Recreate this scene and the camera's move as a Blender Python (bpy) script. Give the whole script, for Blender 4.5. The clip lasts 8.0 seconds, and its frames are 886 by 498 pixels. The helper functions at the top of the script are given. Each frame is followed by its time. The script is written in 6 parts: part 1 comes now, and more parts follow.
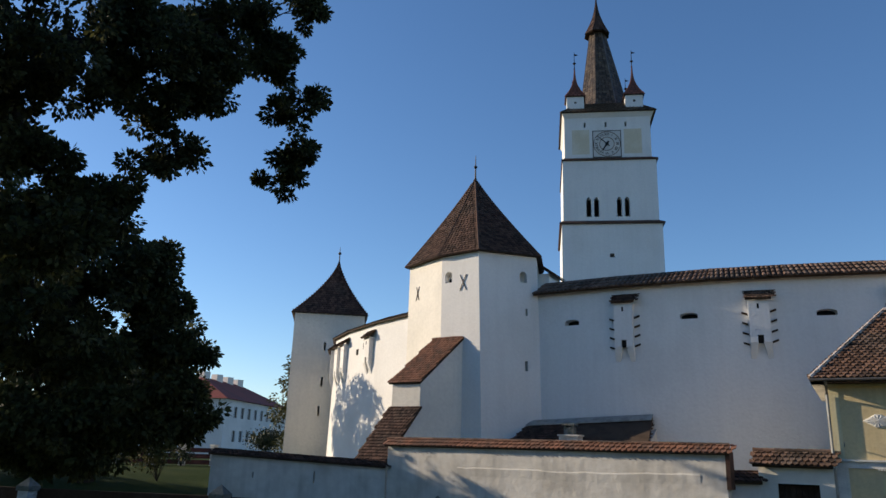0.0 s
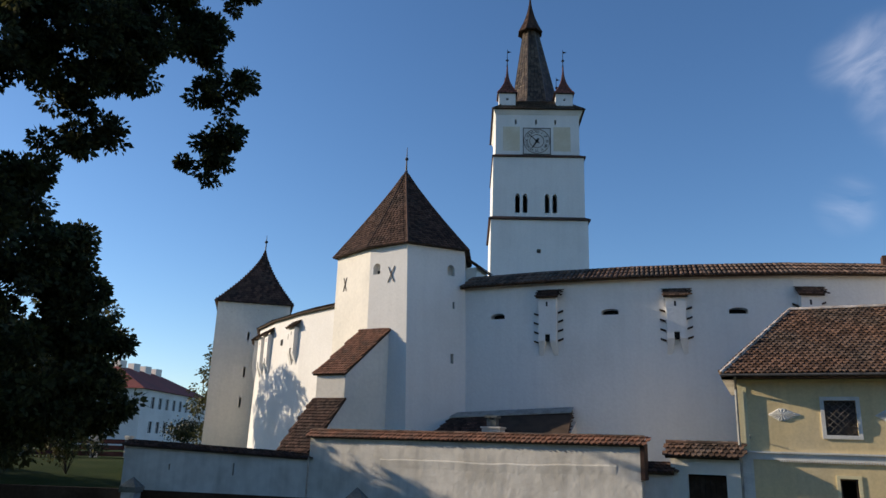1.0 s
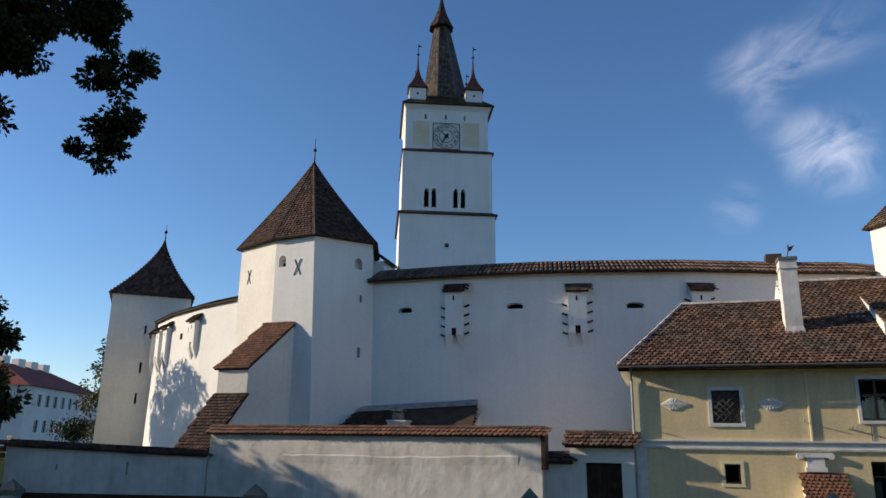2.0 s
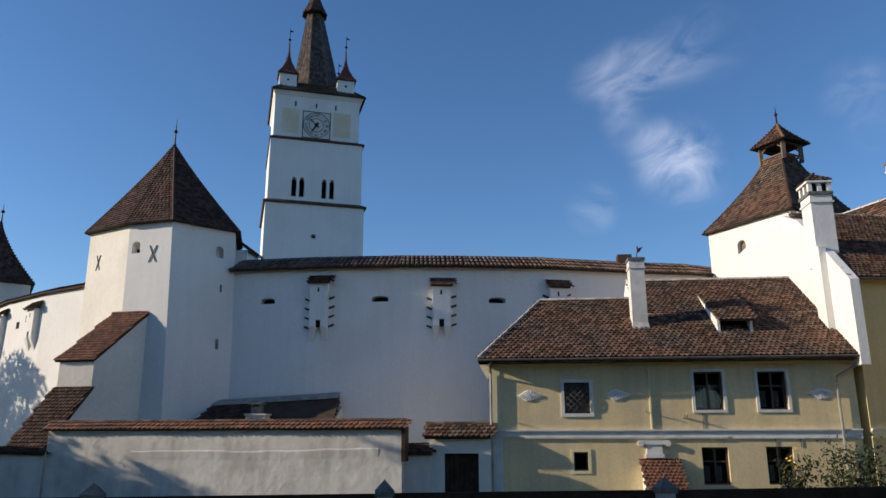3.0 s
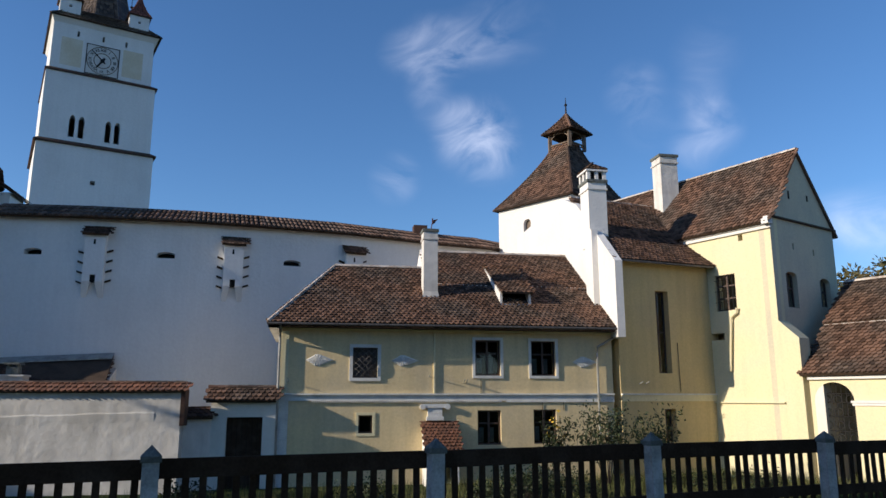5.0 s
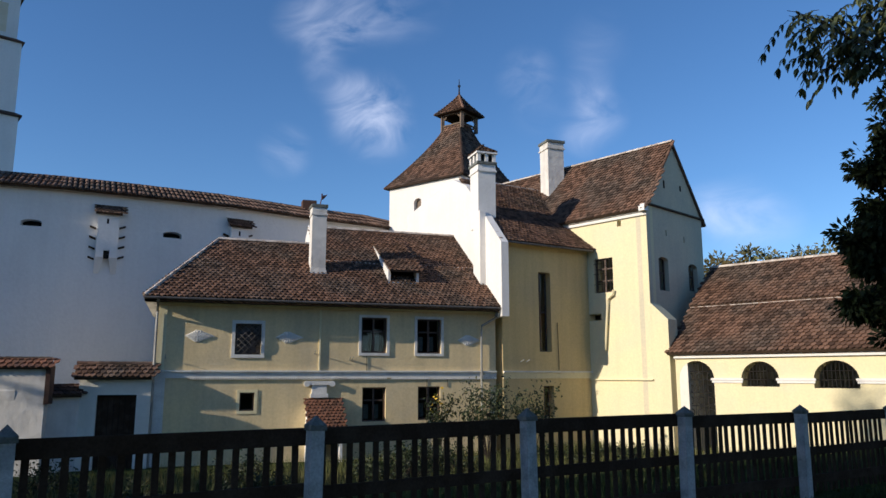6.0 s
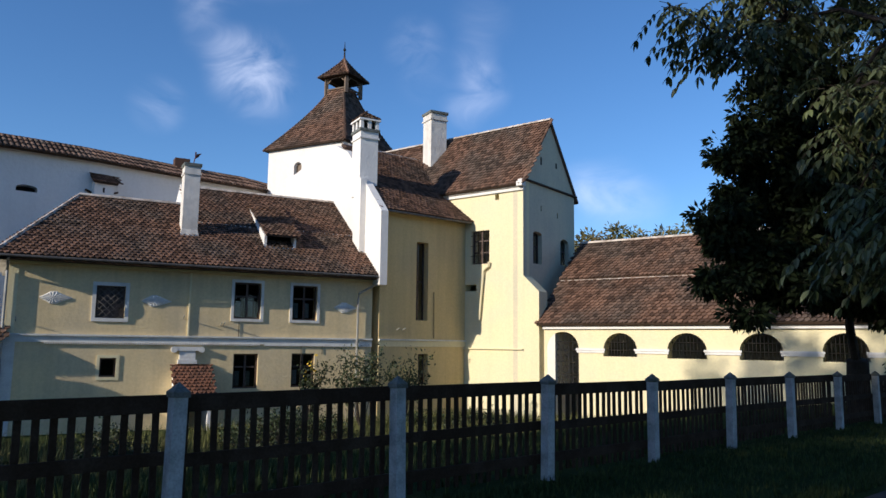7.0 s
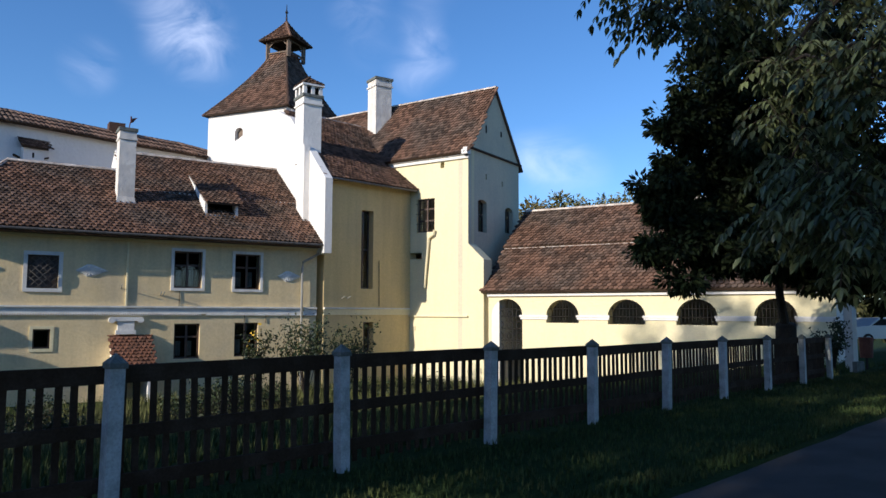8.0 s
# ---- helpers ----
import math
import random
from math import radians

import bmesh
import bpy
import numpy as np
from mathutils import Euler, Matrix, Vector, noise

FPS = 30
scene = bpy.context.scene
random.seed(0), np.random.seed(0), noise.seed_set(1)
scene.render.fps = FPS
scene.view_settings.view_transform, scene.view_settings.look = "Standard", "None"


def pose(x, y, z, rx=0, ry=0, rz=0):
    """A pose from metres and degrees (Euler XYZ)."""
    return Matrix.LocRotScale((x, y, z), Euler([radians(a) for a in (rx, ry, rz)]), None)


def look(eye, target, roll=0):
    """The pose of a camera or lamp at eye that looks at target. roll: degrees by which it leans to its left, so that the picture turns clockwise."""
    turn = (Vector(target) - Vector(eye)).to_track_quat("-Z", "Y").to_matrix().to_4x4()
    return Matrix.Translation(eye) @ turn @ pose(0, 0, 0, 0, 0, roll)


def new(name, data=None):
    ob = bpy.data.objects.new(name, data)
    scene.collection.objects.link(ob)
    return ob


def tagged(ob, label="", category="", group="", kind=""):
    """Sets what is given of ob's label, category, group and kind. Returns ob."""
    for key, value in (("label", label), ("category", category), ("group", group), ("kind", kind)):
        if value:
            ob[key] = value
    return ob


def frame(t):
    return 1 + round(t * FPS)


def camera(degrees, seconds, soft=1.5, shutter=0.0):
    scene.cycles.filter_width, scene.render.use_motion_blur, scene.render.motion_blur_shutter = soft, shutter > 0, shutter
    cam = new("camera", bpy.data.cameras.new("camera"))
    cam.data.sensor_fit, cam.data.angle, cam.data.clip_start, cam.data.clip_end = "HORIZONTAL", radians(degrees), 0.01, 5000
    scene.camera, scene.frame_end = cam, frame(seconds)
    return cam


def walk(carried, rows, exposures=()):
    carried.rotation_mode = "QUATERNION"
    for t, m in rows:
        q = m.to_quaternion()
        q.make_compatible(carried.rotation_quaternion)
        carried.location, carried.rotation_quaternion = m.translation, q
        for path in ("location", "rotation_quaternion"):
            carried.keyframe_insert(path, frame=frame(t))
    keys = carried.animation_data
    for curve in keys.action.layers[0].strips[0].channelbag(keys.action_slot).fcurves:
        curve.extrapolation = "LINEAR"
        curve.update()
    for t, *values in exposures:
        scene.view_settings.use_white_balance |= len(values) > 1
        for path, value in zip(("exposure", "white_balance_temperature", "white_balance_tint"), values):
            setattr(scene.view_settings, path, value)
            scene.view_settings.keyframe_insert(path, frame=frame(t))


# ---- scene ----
cam = camera(62.33, 8.0)
PATH = [
    (0, pose(-0.121, 0.219, 1.65, 105.53, -1.72, 28.90)),
    (0.5, pose(-0.110, 0.225, 1.65, 105.05, -1.99, 26.04)),
    (1, pose(-0.098, 0.230, 1.65, 105.10, -1.75, 23.16)),
    (1.5, pose(-0.086, 0.235, 1.65, 104.91, -1.23, 20.18)),
    (3, pose(-0.025, 0.249, 1.65, 104.25, 0.16, 5.64)),
    (3.5, pose(-0.003, 0.250, 1.65, 103.42, 0.26, 0.58)),
    (4, pose(0.016, 0.249, 1.65, 102.48, 0.03, -3.66)),
    (4.5, pose(0.030, 0.248, 1.65, 102.03, -0.02, -6.92)),
    (6, pose(0.082, 0.236, 1.65, 99.79, 0.01, -19.12)),
    (6.5, pose(0.103, 0.228, 1.65, 98.64, -0.33, -24.27)),
    (7, pose(0.120, 0.219, 1.65, 97.39, -0.68, -28.66)),
    (7.5, pose(0.129, 0.214, 1.65, 95.98, -0.70, -31.02)),
    (8, pose(0.136, 0.210, 1.65, 94.93, -0.20, -32.88)),
]
walk(cam, PATH, [(0.0, 0.12, 6780, 14), (1.5, 0.06, 6650, 14), (3.0, -0.03, 6450, 14), (4.5, 0.02, 6200, 14), (6.5, -0.08, 6030, 14), (8.0, 0.12, 5800, 14)])

# ---------------------------------------------------------------- light
SUN = Vector((-0.925, -0.165, 0.335)).normalized()      # towards the sun
world = bpy.data.worlds.new("world")
scene.world = world
world.use_nodes = True
wn, wl = world.node_tree.nodes, world.node_tree.links
wn.clear()
sky = wn.new("ShaderNodeTexSky")
sky.sky_type = "NISHITA"
sky.sun_disc = False
sky.sun_elevation = math.asin(SUN.z)
sky.sun_rotation = math.atan2(SUN.x, SUN.y) % (2 * math.pi)
sky.altitude = 500
sky.air_density, sky.dust_density, sky.ozone_density = 1.0, 0.35, 4.0
bg = wn.new("ShaderNodeBackground")
bg.inputs["Strength"].default_value = 0.15
wout = wn.new("ShaderNodeOutputWorld")
wl.new(bg.outputs[0], wout.inputs[0])


def wmath(op, a, b=None, clamp=False):
    n = wn.new("ShaderNodeMath")
    n.operation, n.use_clamp = op, clamp
    for i, v in enumerate((a, b)):
        if v is None:
            continue
        if isinstance(v, (int, float)):
            n.inputs[i].default_value = v
        else:
            wl.new(v, n.inputs[i])
    return n.outputs[0]


# thin high cloud: a few soft streaks
wtc = wn.new("ShaderNodeTexCoord")
wmap = wn.new("ShaderNodeMapping")
wmap.inputs["Rotation"].default_value = (0.3, 0.5, -0.4)
wmap.inputs["Scale"].default_value = (4.0, 2.0, 7.0)
wl.new(wtc.outputs["Generated"], wmap.inputs["Vector"])
wnoise = wn.new("ShaderNodeTexNoise")
wnoise.inputs["Scale"].default_value = 2.6
wnoise.inputs["Detail"].default_value = 7
wnoise.inputs["Roughness"].default_value = 0.55
wnoise.inputs["Distortion"].default_value = 1.1
wl.new(wmap.outputs[0], wnoise.inputs["Vector"])
streak = wmath("MULTIPLY", wmath("SUBTRACT", wnoise.outputs["Fac"], 0.33, True), 2.1, True)
total = None
for az, el, width, weight in ((7.2, 26.4, 0.96, 0.35), (9.6, 26.7, 1.31, 0.7), (11.7, 27.2, 1.15, 0.5), (14.1, 27.7, 1.23, 0.33), (16.5, 28.2, 1.35, 0.2), (9.0, 24.0, 0.9, 0.2), (9.9, 22.3, 0.95, 0.22),
                              (11.9, 20.9, 1.23, 0.5), (13.2, 20.0, 1.61, 0.85), (14.5, 18.6, 1.15, 0.4), (6.5, 17.0, 1.0, 0.4), (30.9, 22.0, 1.0, 0.22), (31.1, 20.8, 0.9, 0.26), (31.7, 25.0, 1.2, 0.14),
                              (31.8, 19.5, 1.0, 0.42), (30.2, 18.6, 1.0, 0.42), (26.1, 22.7, 1.15, 0.32), (26.9, 20.5, 1.08, 0.18), (39.6, 11.9, 1.15, 0.45), (41.8, 11.4, 1.38, 0.55), (43.9, 10.8, 1.08, 0.28)):
    d = wn.new("ShaderNodeVectorMath")
    d.operation = "DOT_PRODUCT"
    wl.new(wtc.outputs["Generated"], d.inputs[0])
    a, e = radians(az), radians(el)
    d.inputs[1].default_value = (math.sin(a) * math.cos(e), math.cos(a) * math.cos(e), math.sin(e))
    edge = 1 - math.cos(radians(width) * 2.5)
    fall = wmath("SUBTRACT", 1.0, wmath("DIVIDE", wmath("SUBTRACT", 1.0, d.outputs["Value"]), edge), True)
    g = wmath("MULTIPLY", wmath("POWER", fall, 2.0), weight * 0.55)
    total = g if total is None else wmath("ADD", total, g)
cloud = wmath("MULTIPLY", total, streak, True)
wmix = wn.new("ShaderNodeMix")
wmix.data_type = "RGBA"
wl.new(cloud, wmix.inputs["Factor"])
vivid = wn.new("ShaderNodeHueSaturation")
vivid.inputs["Saturation"].default_value = 1.1
wl.new(sky.outputs[0], vivid.inputs["Color"])
wl.new(vivid.outputs[0], wmix.inputs["A"])
wmix.inputs["B"].default_value = (8.2, 8.4, 9.2, 1)
wl.new(wmix.outputs["Result"], bg.inputs["Color"])

sun_data = bpy.data.lights.new("sun", "SUN")
sun_data.energy, sun_data.angle, sun_data.color = 5.2, radians(0.53), (1.0, 0.87, 0.66)
sun = new("sun", sun_data)
sun.matrix_world = look((-60, -8, 40), Vector((-60, -8, 40)) - SUN)

# ---------------------------------------------------------------- materials
def material(name, colour, other=None, scale=1.0, fine=30.0, rough=0.85, bump=0.2, vary=0.25, per_piece=0.0, metal=0.0, streaks=0.0, patch=(0.45, 0.65), spec=0.3, dist=0.02, thin=0.0):
    """A surface with two scales of colour variation and fine relief. per_piece: how much each loose piece differs. thin: the share of light that passes through."""
    m = bpy.data.materials.new(name)
    m.use_nodes = True
    nt = m.node_tree
    n, l = nt.nodes, nt.links
    b = n["Principled BSDF"]
    b.inputs["Roughness"].default_value = rough
    b.inputs["Metallic"].default_value = metal
    b.inputs["Specular IOR Level"].default_value = spec
    tc = n.new("ShaderNodeNewGeometry")
    big = n.new("ShaderNodeTexNoise")
    big.inputs["Scale"].default_value, big.inputs["Detail"].default_value = scale, 6
    small = n.new("ShaderNodeTexNoise")
    small.inputs["Scale"].default_value, small.inputs["Detail"].default_value = fine, 4
    l.new(tc.outputs["Position"], big.inputs["Vector"])
    l.new(tc.outputs["Position"], small.inputs["Vector"])
    ramp = n.new("ShaderNodeMapRange")
    ramp.inputs["From Min"].default_value, ramp.inputs["From Max"].default_value = patch
    l.new(big.outputs["Fac"], ramp.inputs["Value"])
    mix = n.new("ShaderNodeMix")
    mix.data_type = "RGBA"
    mix.inputs["A"].default_value = (*colour, 1)
    mix.inputs["B"].default_value = (*(other or [c * (1 - vary) for c in colour]), 1)
    l.new(ramp.outputs[0], mix.inputs["Factor"])
    col = mix.outputs["Result"]

    def scaled(col, fac, lo, hi, f0=0.3, f1=0.7):
        r = n.new("ShaderNodeMapRange")
        r.inputs["From Min"].default_value, r.inputs["From Max"].default_value = f0, f1
        r.inputs["To Min"].default_value, r.inputs["To Max"].default_value = lo, hi
        l.new(fac, r.inputs["Value"])
        v = n.new("ShaderNodeVectorMath")
        v.operation = "SCALE"
        l.new(col, v.inputs[0])
        l.new(r.outputs[0], v.inputs["Scale"])
        return v.outputs[0]

    col = scaled(col, small.outputs["Fac"], 1 - vary * 0.6, 1 + vary * 0.4)
    if streaks:
        mp = n.new("ShaderNodeMapping")
        mp.inputs["Scale"].default_value = (3.0, 3.0, 0.18)
        l.new(tc.outputs["Position"], mp.inputs["Vector"])
        st = n.new("ShaderNodeTexNoise")
        st.inputs["Scale"].default_value, st.inputs["Detail"].default_value = 1.0, 5
        l.new(mp.outputs[0], st.inputs["Vector"])
        col = scaled(col, st.outputs["Fac"], 1 - streaks, 1.0, 0.36, 0.56)
    if per_piece:
        col = scaled(col, tc.outputs["Random Per Island"], 1 - per_piece, 1 + per_piece, 0.0, 1.0)
    l.new(col, b.inputs["Base Color"])
    bp = n.new("ShaderNodeBump")
    bp.inputs["Strength"].default_value, bp.inputs["Distance"].default_value = bump, dist
    add = n.new("ShaderNodeMath")
    l.new(big.outputs["Fac"], add.inputs[0])
    l.new(small.outputs["Fac"], add.inputs[1])
    l.new(add.outputs[0], bp.inputs["Height"])
    l.new(bp.outputs[0], b.inputs["Normal"])
    if thin:
        tr, mx = n.new("ShaderNodeBsdfTranslucent"), n.new("ShaderNodeMixShader")
        l.new(col, tr.inputs["Color"])
        mx.inputs["Fac"].default_value = thin
        l.new(b.outputs[0], mx.inputs[1])
        l.new(tr.outputs[0], mx.inputs[2])
        l.new(mx.outputs[0], n["Material Output"].inputs["Surface"])
    return m


WHITE = material("white_limewash", (0.77, 0.75, 0.715), (0.72, 0.7, 0.665), 0.35, 7, 0.9, 0.3, 0.06, streaks=0.03, dist=0.05)
OLD_WHITE = material("weathered_limewash", (0.68, 0.65, 0.6), (0.54, 0.51, 0.46), 0.8, 3, 0.92, 0.35, 0.12, streaks=0.1, dist=0.07)
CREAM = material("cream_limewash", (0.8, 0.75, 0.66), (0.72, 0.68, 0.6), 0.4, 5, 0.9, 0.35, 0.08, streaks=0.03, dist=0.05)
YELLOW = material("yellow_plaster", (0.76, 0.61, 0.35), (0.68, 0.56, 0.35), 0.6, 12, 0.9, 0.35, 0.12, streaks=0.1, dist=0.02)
WARM = material("ochre_plaster", (0.66, 0.51, 0.25), (0.6, 0.47, 0.25), 0.5, 12, 0.9, 0.35, 0.12, streaks=0.1, dist=0.02)
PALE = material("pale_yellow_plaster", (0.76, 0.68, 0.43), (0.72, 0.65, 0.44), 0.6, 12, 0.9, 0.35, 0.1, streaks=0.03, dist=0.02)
# The pale plaster with the gable's shade put into its colour.
SHADED_PLASTER = material("shaded_pale_plaster", (0.64, 0.57, 0.41), (0.57, 0.52, 0.39), 0.6, 12, 0.9, 0.35, 0.12, streaks=0.04, dist=0.02)
STUCCO = material("grey_white_stucco", (0.74, 0.73, 0.69), (0.62, 0.61, 0.58), 2, 25, 0.85, 0.3, 0.15)
TILE = material("old_clay_tile", (0.15, 0.086, 0.058), (0.108, 0.078, 0.06), 0.55, 14, 0.9, 0.3, 0.3, per_piece=0.55, patch=(0.42, 0.62), spec=0.2)
TILE_DARK = material("dark_clay_tile", (0.085, 0.048, 0.036), (0.065, 0.043, 0.034), 0.7, 14, 0.9, 0.3, 0.3, per_piece=0.5, spec=0.2)
TILE_RED = material("red_clay_tile", (0.2, 0.092, 0.056), (0.14, 0.078, 0.054), 1.5, 14, 0.88, 0.3, 0.25, per_piece=0.3)
GLAZED = material("glazed_spire_tile", (0.075, 0.052, 0.034), (0.12, 0.09, 0.058), 3.0, 9, 0.4, 0.3, 0.3, per_piece=0.6, spec=0.5)
WALK_TILE = material("lichened_barrel_tile", (0.16, 0.1, 0.072), (0.1, 0.078, 0.062), 0.8, 14, 0.9, 0.3, 0.3, per_piece=0.45, spec=0.2)
MORTAR = material("ridge_mortar", (0.6, 0.53, 0.46), (0.4, 0.32, 0.26), 3, 20, 0.9, 0.4, 0.3, per_piece=0.2)
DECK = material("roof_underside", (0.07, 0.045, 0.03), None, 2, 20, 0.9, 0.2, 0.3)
OLD_WOOD = material("dark_stained_wood", (0.042, 0.026, 0.017), (0.062, 0.042, 0.03), 3, 40, 0.9, 0.4, 0.35, per_piece=0.2, spec=0.12)
FRAME_WOOD = material("brown_painted_wood", (0.1, 0.068, 0.055), None, 3, 30, 0.6, 0.2, 0.25)
GREY_WOOD = material("weathered_wood", (0.2, 0.15, 0.11), (0.13, 0.1, 0.08), 3, 40, 0.85, 0.4, 0.3)
CONCRETE = material("painted_concrete_post", (0.5, 0.52, 0.54), (0.34, 0.36, 0.37), 5, 45, 0.9, 0.6, 0.3)
CAP = material("mossy_concrete_cap", (0.16, 0.17, 0.16), (0.1, 0.11, 0.09), 8, 45, 0.95, 0.6, 0.3)
ZINC = material("weathered_zinc", (0.36, 0.36, 0.34), (0.25, 0.25, 0.24), 3, 30, 0.5, 0.15, 0.2, metal=0.6, spec=0.5)
GUTTER = material("dark_gutter_zinc", (0.14, 0.13, 0.12), (0.09, 0.085, 0.08), 3, 30, 0.6, 0.15, 0.2, metal=0.3)
IRON = material("black_iron", (0.03, 0.028, 0.027), None, 5, 40, 0.6, 0.2, 0.2, metal=0.5)
DARK = material("dark_interior", (0.012, 0.011, 0.01), None, 2, 20, 0.95, 0.1, 0.2)
CURTAIN = material("grey_net_curtain", (0.24, 0.24, 0.225), None, 3, 40, 0.95, 0.2, 0.2)
RELIEF = material("dark_relief_panel", (0.1, 0.085, 0.08), (0.05, 0.045, 0.045), 7, 30, 0.7, 0.6, 0.3)
GRASS = material("mown_grass", (0.026, 0.046, 0.013), (0.042, 0.058, 0.018), 0.5, 24, 0.95, 0.8, 0.5, dist=0.06, spec=0.05)
# Paler, yellower grass: the yard's sunlight put into the blades' colour.
YARD_BLADES = material("sunlit_yard_blades", (0.1, 0.11, 0.035), (0.15, 0.14, 0.055), 0.7, 9, 0.85, 0.1, 0.4, per_piece=0.4)
BLADES = material("grass_blades", (0.04, 0.066, 0.017), (0.075, 0.09, 0.026), 1.2, 9, 0.8, 0.1, 0.4, per_piece=0.4)
ASPHALT = material("worn_asphalt", (0.058, 0.05, 0.045), (0.08, 0.07, 0.063), 1.2, 60, 0.9, 0.5, 0.3)
BARK = material("dark_bark", (0.045, 0.035, 0.027), (0.028, 0.023, 0.019), 4, 26, 0.95, 0.9, 0.4, dist=0.04)
OAK_LEAF = material("oak_leaf", (0.062, 0.07, 0.026), (0.092, 0.088, 0.034), 0.6, 5, 0.6, 0.1, 0.35, per_piece=0.6, spec=0.25, thin=0.4)
# Leaf colours for two lightings: near-black for shaded crowns, pale for sunlit branches.
SHADE_LEAF = material("shaded_leaf", (0.016, 0.025, 0.009), (0.026, 0.035, 0.012), 0.5, 5, 0.65, 0.1, 0.35, per_piece=0.6, spec=0.15, thin=0.15)
SUNLIT_LEAF = material("sunlit_leaf", (0.09, 0.112, 0.046), (0.12, 0.14, 0.06), 0.5, 5, 0.4, 0.1, 0.35, per_piece=0.5, spec=0.5, thin=0.2)
FAR_LEAF = material("far_tree_leaf", (0.1, 0.1, 0.035), (0.13, 0.1, 0.04), 0.15, 2, 0.7, 0.1, 0.35, per_piece=0.5)
SHRUB_LEAF = material("shrub_leaf", (0.022, 0.035, 0.012), (0.038, 0.048, 0.017), 1.5, 5, 0.6, 0.1, 0.35, per_piece=0.5)
FLOWER = material("yellow_flower", (0.7, 0.45, 0.05), None, 4, 20, 0.7, 0.1, 0.2)
SCHOOL = material("white_render", (0.72, 0.72, 0.7), (0.64, 0.64, 0.62), 0.3, 5, 0.9, 0.2, 0.1)
RED_ROOF = material("dull_red_roof", (0.26, 0.06, 0.045), (0.2, 0.055, 0.042), 0.4, 6, 0.85, 0.3, 0.25)
RED_BOARD = material("red_brown_fence_panel", (0.1, 0.04, 0.035), None, 2, 20, 0.85, 0.3, 0.3)
CLOCK = material("clock_face", (0.62, 0.6, 0.56), None, 1, 10, 0.8, 0.2, 0.1)
OCHRE = material("ochre_patch", (0.66, 0.57, 0.42), (0.72, 0.65, 0.52), 0.8, 9, 0.9, 0.3, 0.1)
CAR_PAINT = material("silver_blue_paint", (0.42, 0.46, 0.5), None, 1, 10, 0.3, 0.0, 0.05, metal=0.5, spec=0.5)
RUBBER = material("tyre_rubber", (0.02, 0.02, 0.02), None, 3, 30, 0.9, 0.2, 0.2)
RUST = material("rusty_red_metal", (0.13, 0.045, 0.03), None, 5, 30, 0.7, 0.2, 0.3)
COPPER = material("red_brown_tile", (0.24, 0.085, 0.055), (0.17, 0.07, 0.05), 4, 20, 0.6, 0.2, 0.3, per_piece=0.3)

GLASS = bpy.data.materials.new("window_glass")
GLASS.use_nodes = True
gb = GLASS.node_tree.nodes["Principled BSDF"]
gb.inputs["Base Color"].default_value = (0.75, 0.8, 0.8, 1)
gb.inputs["Transmission Weight"].default_value = 1.0
gb.inputs["Roughness"].default_value = 0.02
gb.inputs["IOR"].default_value = 1.45


# ---------------------------------------------------------------- mesh helpers
def mesh_of(name, verts, faces, mat, smooth=False):
    me = bpy.data.meshes.new(name)
    me.from_pydata([tuple(v) for v in verts], [], faces)
    me.materials.append(mat)
    if smooth:
        me.polygons.foreach_set("use_smooth", [True] * len(me.polygons))
    me.update()
    return me


def put(name, verts, faces, mat, parent=None, label="", smooth=False):
    """Links one mesh object, as a part of parent where that is given."""
    bm = bmesh.new()
    me = mesh_of(name, verts, faces, mat, smooth)
    bm.from_mesh(me)
    bmesh.ops.recalc_face_normals(bm, faces=bm.faces)
    bm.to_mesh(me)
    bm.free()
    ob = new(name, me)
    ob.parent = parent
    return tagged(ob, label)


def raw(name, verts, faces, mat, parent=None, label=""):
    ob = new(name, mesh_of(name, verts, faces, mat))
    ob.parent = parent
    return tagged(ob, label)


def thing(name, label, category, group="", kind=""):
    return tagged(new(name), label, category, group, kind)


